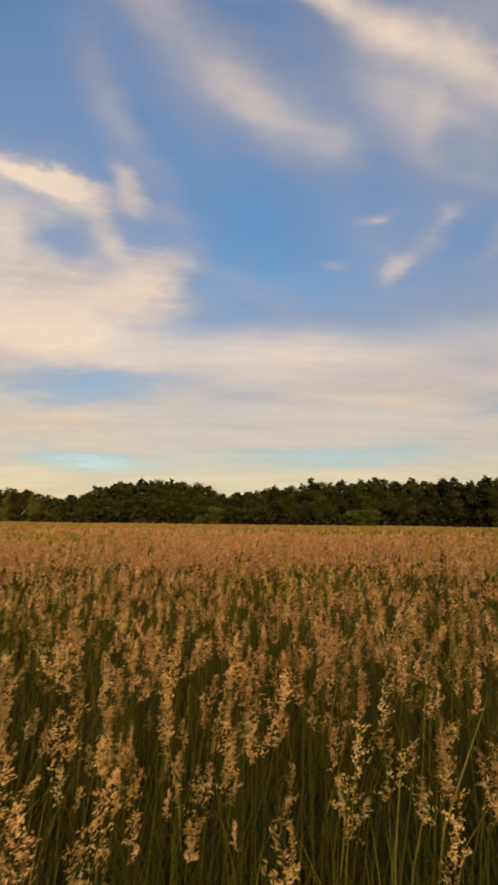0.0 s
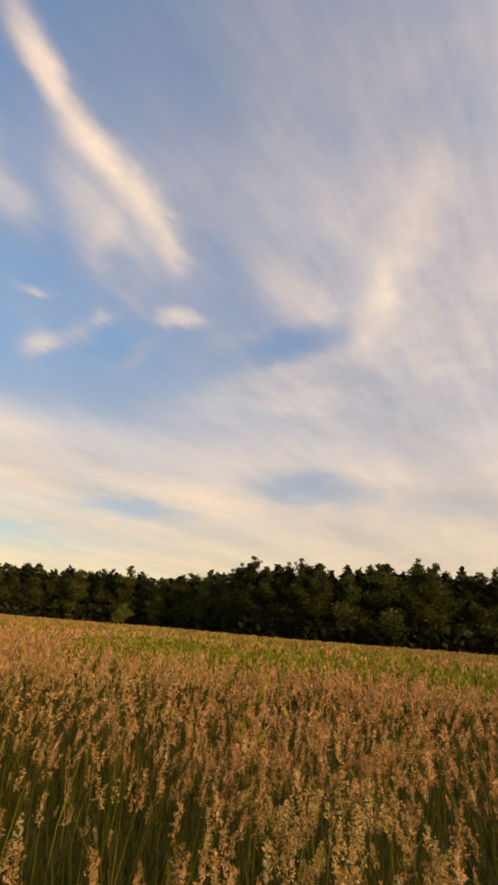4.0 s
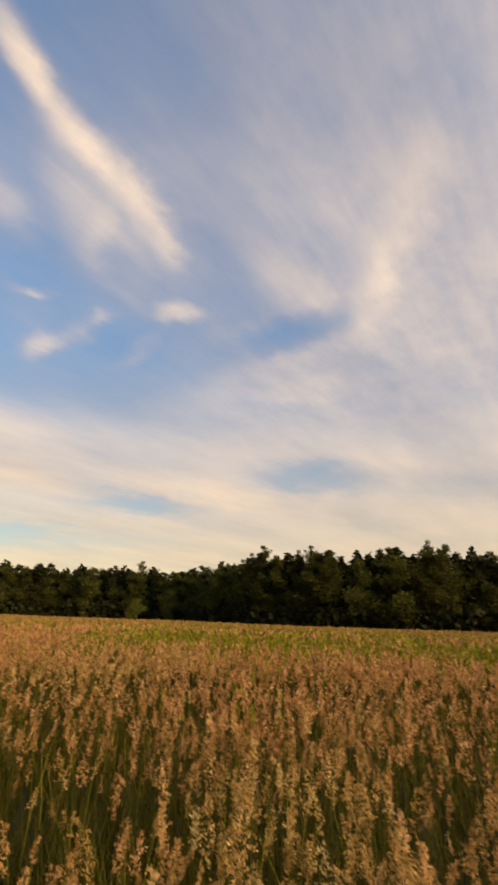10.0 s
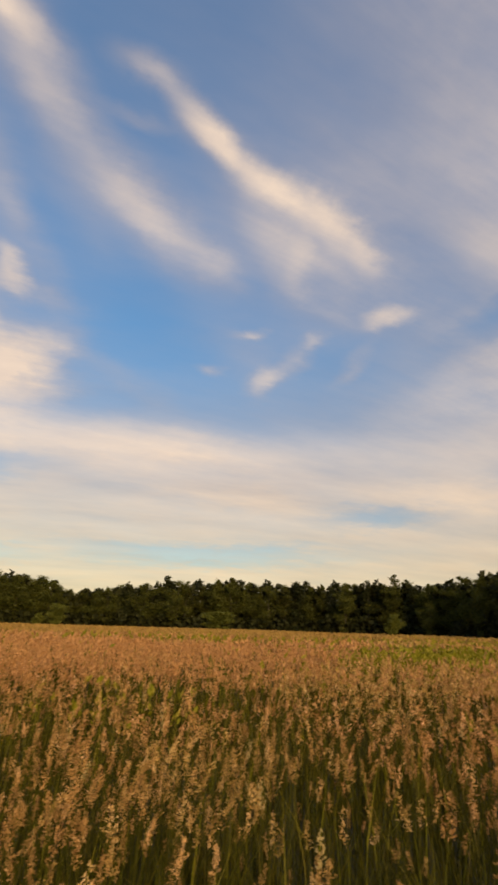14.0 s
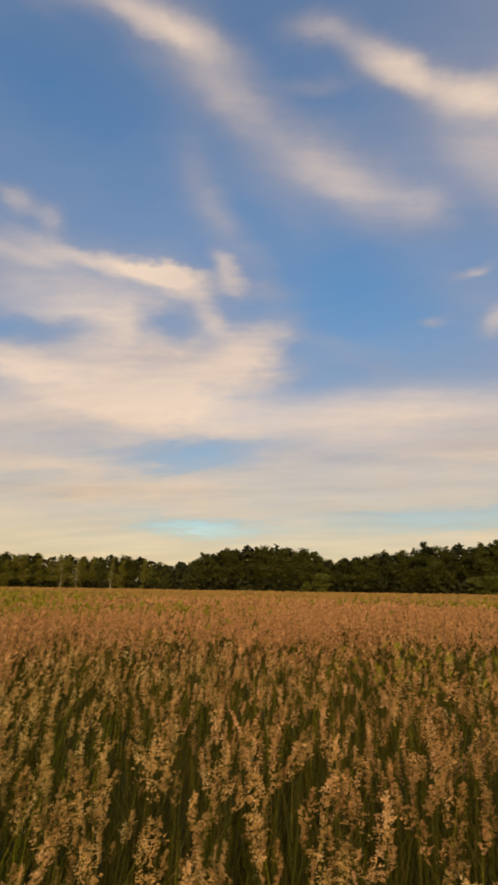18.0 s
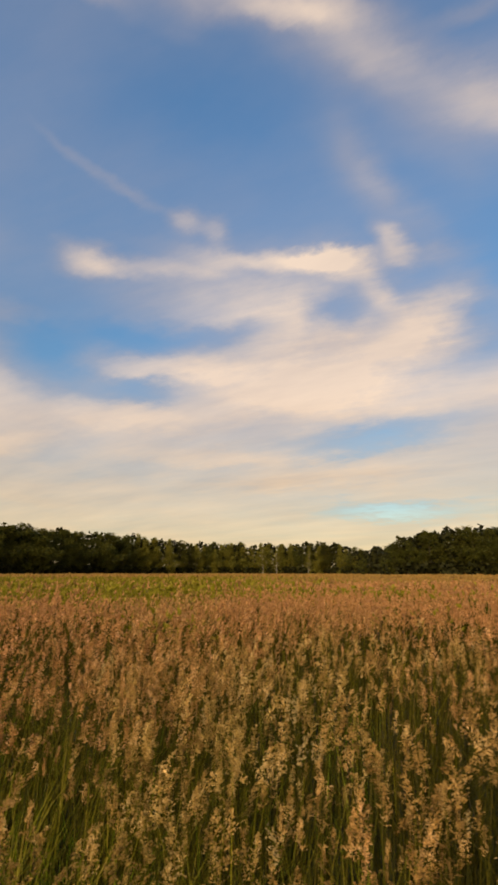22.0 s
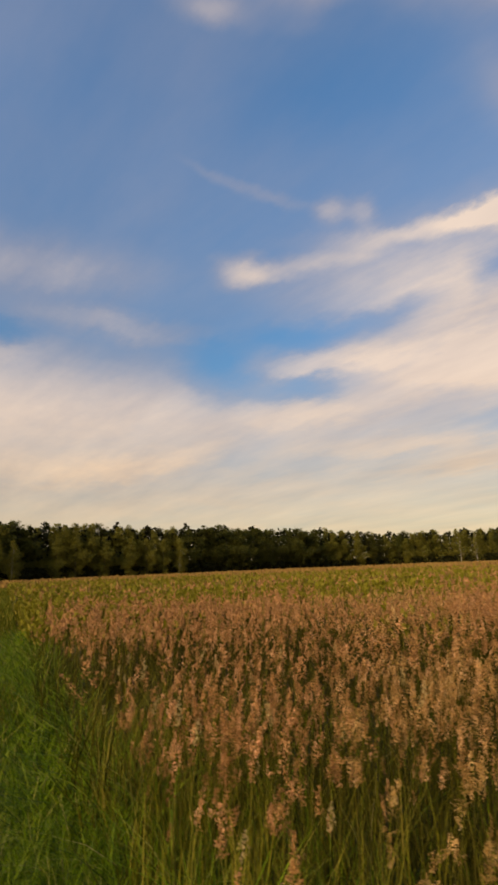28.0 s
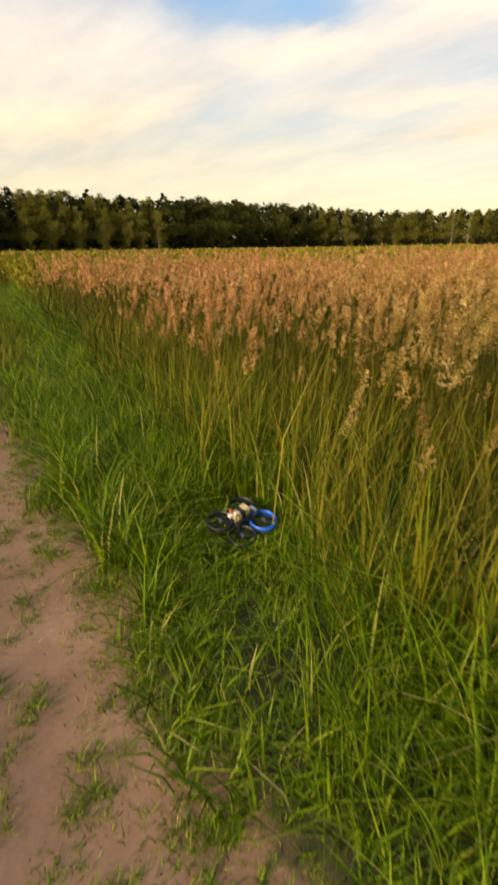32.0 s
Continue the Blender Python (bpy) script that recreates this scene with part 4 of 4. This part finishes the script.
    ok = (r.uniform(0, 1, len(x)) < greenness(x, y) * np.clip(20 / np.hypot(x, y), 0.6, 1)) & (meadow_edge(x, y) > 0)
    x, y = x[ok], y[ok]
    lay("yellow_green_grass", "yellow-green grass in patches of the meadow", MEADOW_GREEN, [tuft_head(r, 0.98, 0.45, 0.12, 5, 0.18) for _ in range(8)], x, y, r, 0.1, 0.1)
    # the far meadow
    x, y = thin_out(*scatter(36000, 28, 70, right, left, r), r, 0.3, 0.6, 0.0, 0.1, 0.9)
    lay("far_meadow", "straw-pink grass of the far meadow", FAR_GRASS, [tuft_head(r, 0.93, 0.4, 0.18, 5, 0.22) for _ in range(8)], x, y, r, 0.1, 0.1)
    h = r.uniform(right, left, 30000)
    hs = [e[0] for e in EDGE]
    lim = np.interp(h, hs, [e[1] for e in EDGE]) + 3
    d = np.sqrt(r.uniform(0, 1, len(h)) * (lim ** 2 - 66 ** 2) + 66 ** 2)
    x, y = -d * np.sin(np.radians(h)), d * np.cos(np.radians(h))
    lay("far_meadow", "straw-pink grass of the far meadow", FAR_GRASS, [fins(r, 0.9, 0.42, 0.7, 2) for _ in range(6)], x, y, r, 0.1, 0.05)


build_meadow()


# ---- the track's green verge ----
def build_verge():
    r = np.random.default_rng(31)
    for first, last, n, segments, width in ((-3.4, 1.8, 12500, 4, (0.005, 0.011)), (-14.0, -3.4, 17000, 2, (0.010, 0.018))):
        x = r.uniform(first, last, n)
        s = 0.23 + 0.10 * np.sin(x * 3.1 + 0.6) + 0.07 * np.sin(x * 8.3 + 1) + 1.7 * r.uniform(0, 1, n) ** 1.2
        y = s - 0.13 * x + np.where(x < 0, -0.04 * x * (s - 0.2), 0)
        # leave the standpoint and the trodden spot free
        ok = off_path(x, y) > 0.04
        ok &= r.uniform(0, 1, n) < np.clip(1.3 - 0.55 * (s - 0.25), 0.2, 1)
        ok &= meadow_edge(x, y) < 0.25 + 0.2 * r.uniform(0, 1, n)
        ok &= np.hypot((x - DRONE_SPOT[0]) / 0.24, (y - DRONE_SPOT[1]) / 0.20) > 1
        x, y, s = x[ok], y[ok], s[ok]
        size = np.clip(0.10 + 0.42 * (s - 0.22), 0.09, 0.50) * r.uniform(0.6, 1.3, len(x))
        # low before the trodden spot, seen from the track
        near = np.exp(-(((x - DRONE_SPOT[0] - 0.26) / 0.36) ** 2 + ((y - DRONE_SPOT[1] + 0.20) / 0.30) ** 2))
        size *= 1 - 0.6 * near
        blades = [blade(r, 1.0, r.uniform(*width) * 3.0, segments, r.uniform(0.3, 1.3)) for _ in range(16)]
        lay("verge_grass", "fresh bright-green arching grass beside the track", FRESH_BLADE, blades, x, y, r, 0.1, 0.12, size=size)
    # short trodden grass on the landing spot
    n = 3000
    x, y = DRONE_SPOT[0] + r.normal(0, 0.22, n), DRONE_SPOT[1] + r.normal(0, 0.18, n)
    lay("trodden_grass", "short flattened fresh-green grass", FRESH_BLADE, [blade(r, 1.0, 0.12, 2, r.uniform(0.6, 1.5)) for _ in range(10)], x, y, r, 0.1, 0.1, size=r.uniform(0.04, 0.11, n))
    # the grown-over way further off
    n = 42000
    x = -6.0 - 90.0 * r.uniform(0, 1, n) ** 1.6
    span = 0.66 - 0.205 * x + 2.5
    y = -0.13 * x - 2.5 - 0.03 * x + (span + 0.16 * x) * r.uniform(0, 1, n)
    ok = (meadow_edge(x, y) < 0.4 + 0.04 * np.abs(x)) & (r.uniform(0, 1, n) < 0.45 + 0.55 * np.sin(x * 1.9) * np.sin(y * 3.1 + x))
    x, y = x[ok], y[ok]
    lay("far_verge_grass", "green grass along the grown-over way", SHORT_GRASS, [fins(r, 0.34, 0.035, 0.6, 4) for _ in range(8)], x, y, r, 0.1, 0.3, size=r.uniform(0.3, 1.1, len(x)) * np.clip(np.abs(x) / 20.0, 0.7, 1.6))
    # short grass creeping onto the soil
    n = 4500
    x = r.uniform(-4.0, 2.2, n)
    s = 0.19 + 0.11 * np.sin(x * 4.3) + 0.06 * np.sin(x * 11) + np.abs(r.normal(0, 0.2, n))
    lay("creeping_grass", "short green grass creeping onto bare soil", FRESH_BLADE, [blade(r, 1.0, 0.07, 2, r.uniform(0.5, 1.5)) for _ in range(10)], x, s - 0.13 * x, r, 0.1, 0.1, size=r.uniform(0.05, 0.15, n))
    # the other side of the track
    n = 15000
    x = r.uniform(-12, 10, n)
    s = -0.62 - 9 * r.uniform(0, 1, n) ** 1.6
    y = s - 0.13 * x
    ok = (off_path(x, y) > 0.5) & (s < -0.62 - 0.05 * np.abs(np.sin(x * 4)))
    x, y, s = x[ok], y[ok], s[ok]
    size = np.clip(0.14 + 0.30 * (-0.6 - s), 0.1, 0.7) * r.uniform(0.6, 1.2, len(x))
    lay("verge_grass", "green grass on the other side of the track", FRESH_BLADE, [blade(r, 1.0, 0.03, 3, r.uniform(0.3, 0.9)) for _ in range(8)], x, y, r, 0.1, 0.1, size=size)


build_verge()


def make_tuft(r, blades, tall, spread_out, width=(0.003, 0.006), segments=2):
    pairs = []
    for _ in range(blades):
        v, f = blade(r, tall * r.uniform(0.5, 1.1), r.uniform(*width), segments, tall * r.uniform(0.3, 1.2))
        v = v + np.array([*r.normal(0, spread_out, 2), 0])
        pairs.append((v, f))
    return join_pairs(pairs)


def build_tufts():
    """Low grass and weeds growing in the worn soil."""
    r = np.random.default_rng(44)
    tufts = [make_tuft(r, k, tall, wide) for k, tall, wide in ((60, 0.034, 0.022), (90, 0.030, 0.045), (36, 0.060, 0.016), (120, 0.028, 0.07), (50, 0.065, 0.028))]
    n = 3800
    x = r.uniform(-6.5, 0.9, n)
    s = np.where(r.uniform(0, 1, n) < 0.45, r.normal(0.20, 0.10, n), r.uniform(-0.62, 0.28, n))
    y = s - 0.13 * x
    # they keep together in patches between bare places
    patchy = np.sin(x * 5.1 + 2.3 * np.sin(s * 7)) * np.sin(s * 9.0 + 1.7 * x) + 0.5 * np.sin(x * 13 + s * 17)
    ok = (off_path(x, y) > 0.05) & (patchy > r.uniform(-0.75, 0.6, n))
    lay("grass_tufts", "low green grass and weeds growing in bare soil", FRESH_BLADE, tufts, x[ok], y[ok], r, 0.2, 0.0, size=r.uniform(0.25, 0.95, int(ok.sum())))
    # tussocks along the verge
    clumps = [make_tuft(r, 34, tall, wide, (0.006, 0.011), 3) for tall, wide in ((0.26, 0.02), (0.32, 0.03), (0.22, 0.035), (0.36, 0.025), (0.28, 0.04))]
    n = 420
    x = r.uniform(-4.5, 0.9, n)
    s = 0.24 + 0.85 * r.uniform(0, 1, n) ** 1.2
    y = s - 0.13 * x
    ok = (off_path(x, y) > 0.2) & (np.hypot(x - DRONE_SPOT[0], y - DRONE_SPOT[1]) > 0.36) & (meadow_edge(x, y) < 0.5)
    x, y = x[ok], y[ok]
    size = r.uniform(0.6, 1.2, len(x)) * np.where(clear_of_drone(x, y) < 0.26, 0.45, 1.0)
    lay("grass_tussocks", "arching bright-green tussocks beside the track", FRESH_BLADE, clumps, x, y, r, 0.1, 0.1, size=size)
    # short grass where the track is grown over
    n = 16000
    x = r.uniform(-16, -2.6, n)
    s = r.uniform(-0.9, 0.6, n)
    ok = r.uniform(0, 1, n) < np.clip((-2.6 - x) / 2.2, 0, 1)
    x, s = x[ok], s[ok]
    size = r.uniform(0.12, 0.34, len(x)) * np.clip((-2.2 - x) / 2.5, 0.4, 1)
    lay("track_grass", "short green grass over the old track", SHORT_GRASS, [blade(r, 1.0, 0.05, 2, r.uniform(0.2, 0.9)) for _ in range(8)], x, s - 0.13 * x, r, 0.1, 0.1, size=size)


build_tufts()


# ---- the small quadcopter, set down in the grass ----
CARBON = plain_material("black_carbon", (0.018, 0.018, 0.020), 0.45, grain=300.0, wear=0.4)
BLACK_PLASTIC = plain_material("black_plastic", (0.015, 0.015, 0.017), 0.5, grain=200.0)
BLUE_PLASTIC = plain_material("blue_plastic", (0.005, 0.10, 0.62), 0.4, grain=150.0, wear=0.15)
TAN_LABEL = plain_material("tan_label", (0.62, 0.44, 0.22), 0.6, grain=60.0)
WHITE_PLASTIC = plain_material("white_plastic", (0.72, 0.70, 0.68), 0.5, grain=90.0, wear=0.1)
RED_PLASTIC = plain_material("red_plastic", (0.55, 0.07, 0.03), 0.5, grain=90.0)
STEEL = plain_material("motor_metal", (0.30, 0.30, 0.32), 0.35, 0.9, grain=120.0)


def box_bm(sx, sy, sz, at=(0, 0, 0), bevel=0.002, turn=0.0):
    bm = bmesh.new()
    bmesh.ops.create_cube(bm, size=1.0, matrix=pose(*at, 0, 0, turn) @ Matrix.Diagonal((sx, sy, sz, 1)))
    if bevel:
        bmesh.ops.bevel(bm, geom=bm.edges[:], offset=bevel, segments=2, affect="EDGES")
    return bm


def lathe_bm(profile, at=(0, 0, 0), sides=28, tip=0.0):
    """A ring or drum turned from (radius, height) pairs."""
    bm = bmesh.new()
    rings = []
    for rad, z in profile:
        rings.append([bm.verts.new((rad * math.cos(2 * math.pi * k / sides), rad * math.sin(2 * math.pi * k / sides), z)) for k in range(sides)])
    for a, b in zip(rings, rings[1:]):
        for k in range(sides):
            bm.faces.new((a[k], a[(k + 1) % sides], b[(k + 1) % sides], b[k]))
    for f in bm.faces:
        f.smooth = True
    bmesh.ops.transform(bm, matrix=pose(*at, tip), verts=bm.verts)
    return bm


def build_drone():
    x, y = DRONE_SPOT
    drone = new("drone")
    for sx, sy, mat, label in ((1, 1, BLACK_PLASTIC, ""), (-1, 1, BLACK_PLASTIC, ""), (-1, -1, BLACK_PLASTIC, ""), (1, -1, BLUE_PLASTIC, "bright blue propeller guard")):
        cx, cy = sx * 0.055, sy * 0.055
        ring = [(0.045, 0.0), (0.050, 0.0), (0.0515, 0.009), (0.0495, 0.020), (0.045, 0.020), (0.0435, 0.009), (0.045, 0.0)]
        guard = part("propeller_guard", lathe_bm(ring, (cx, cy, 0.006)), mat, drone, label)
        part("arm", box_bm(0.088, 0.009, 0.004, (cx, cy, 0.010), 0.001, 45 if sx == sy else -45), CARBON, drone)
        motor = part("motor", lathe_bm([(0.0005, 0.012), (0.010, 0.012), (0.011, 0.016), (0.011, 0.024), (0.006, 0.027), (0.0005, 0.028)], (cx, cy, 0), 16), STEEL, drone)
        prop = bmesh.new()
        for q in range(3):
            a = 2 * math.pi * q / 3 + cx * 20
            pts = []
            for f, w, rise in ((0.15, 0.004, 0.0), (0.45, 0.0075, 0.002), (0.8, 0.006, 0.001), (1.0, 0.002, 0.0)):
                rad = 0.042 * f
                for e in (-1, 1):
                    px, py = rad, e * w
                    pts.append(prop.verts.new((cx + px * math.cos(a) - py * math.sin(a), cy + px * math.sin(a) + py * math.cos(a), 0.0285 + rise + e * w * 0.35)))
            for k in range(3):
                prop.faces.new((pts[2 * k], pts[2 * k + 1], pts[2 * k + 3], pts[2 * k + 2]))
        bmesh.ops.solidify(prop, geom=prop.faces[:], thickness=0.0008)
        part("propeller", prop, BLACK_PLASTIC, motor)
    part("bottom_plate", box_bm(0.105, 0.062, 0.004, (0, 0, 0.012)), CARBON, drone)
    part("top_plate", box_bm(0.098, 0.054, 0.003, (0, 0, 0.043)), CARBON, drone)
    for px in (-0.034, 0.034):
        for py in (-0.014, 0.014):
            part("standoff", lathe_bm([(0.0003, 0.013), (0.003, 0.013), (0.003, 0.043), (0.0003, 0.043)], (px, py, 0), 8), RED_PLASTIC if px > 0 else STEEL, drone)
    part("circuit_stack", box_bm(0.066, 0.046, 0.024, (0, 0, 0.027), 0.001), BLACK_PLASTIC, drone)
    battery = part("battery", box_bm(0.070, 0.038, 0.028, (-0.006, 0, 0.0585), 0.005), TAN_LABEL, drone, "tan battery strapped on top")
    part("strap", box_bm(0.024, 0.041, 0.031, (-0.010, 0, 0.0582), 0.003), BLACK_PLASTIC, battery)
    part("plug", box_bm(0.016, 0.016, 0.012, (-0.047, 0.010, 0.064), 0.002), WHITE_PLASTIC, battery, "white battery plug")
    cam_box = part("camera_box", box_bm(0.022, 0.028, 0.026, (0.056, 0, 0.030), 0.003), WHITE_PLASTIC, drone, "small white onboard camera housing")
    part("lens", lathe_bm([(0.0005, 0.0), (0.007, 0.0), (0.0075, 0.006), (0.005, 0.008), (0.0005, 0.0085)], (0.0665, 0, 0.031), 16, 0), BLACK_PLASTIC, cam_box)
    for py, mat in ((-0.012, WHITE_PLASTIC), (0.012, RED_PLASTIC)):
        antenna = part("antenna", lathe_bm([(0.0003, 0.040), (0.0016, 0.040), (0.0014, 0.072), (0.0045, 0.074), (0.0045, 0.088), (0.0003, 0.089)], (-0.044, py, 0), 10), mat, drone)
    z = float(ground_height(np.array(x), np.array(y)))
    drone.matrix_basis = pose(x, y, z + 0.05, 10, -9, 98)
    drone.scale = (1.18, 1.18, 1.3)
    tagged(drone, "small black quadcopter with one blue guard, down in grass", "drone")


build_drone()
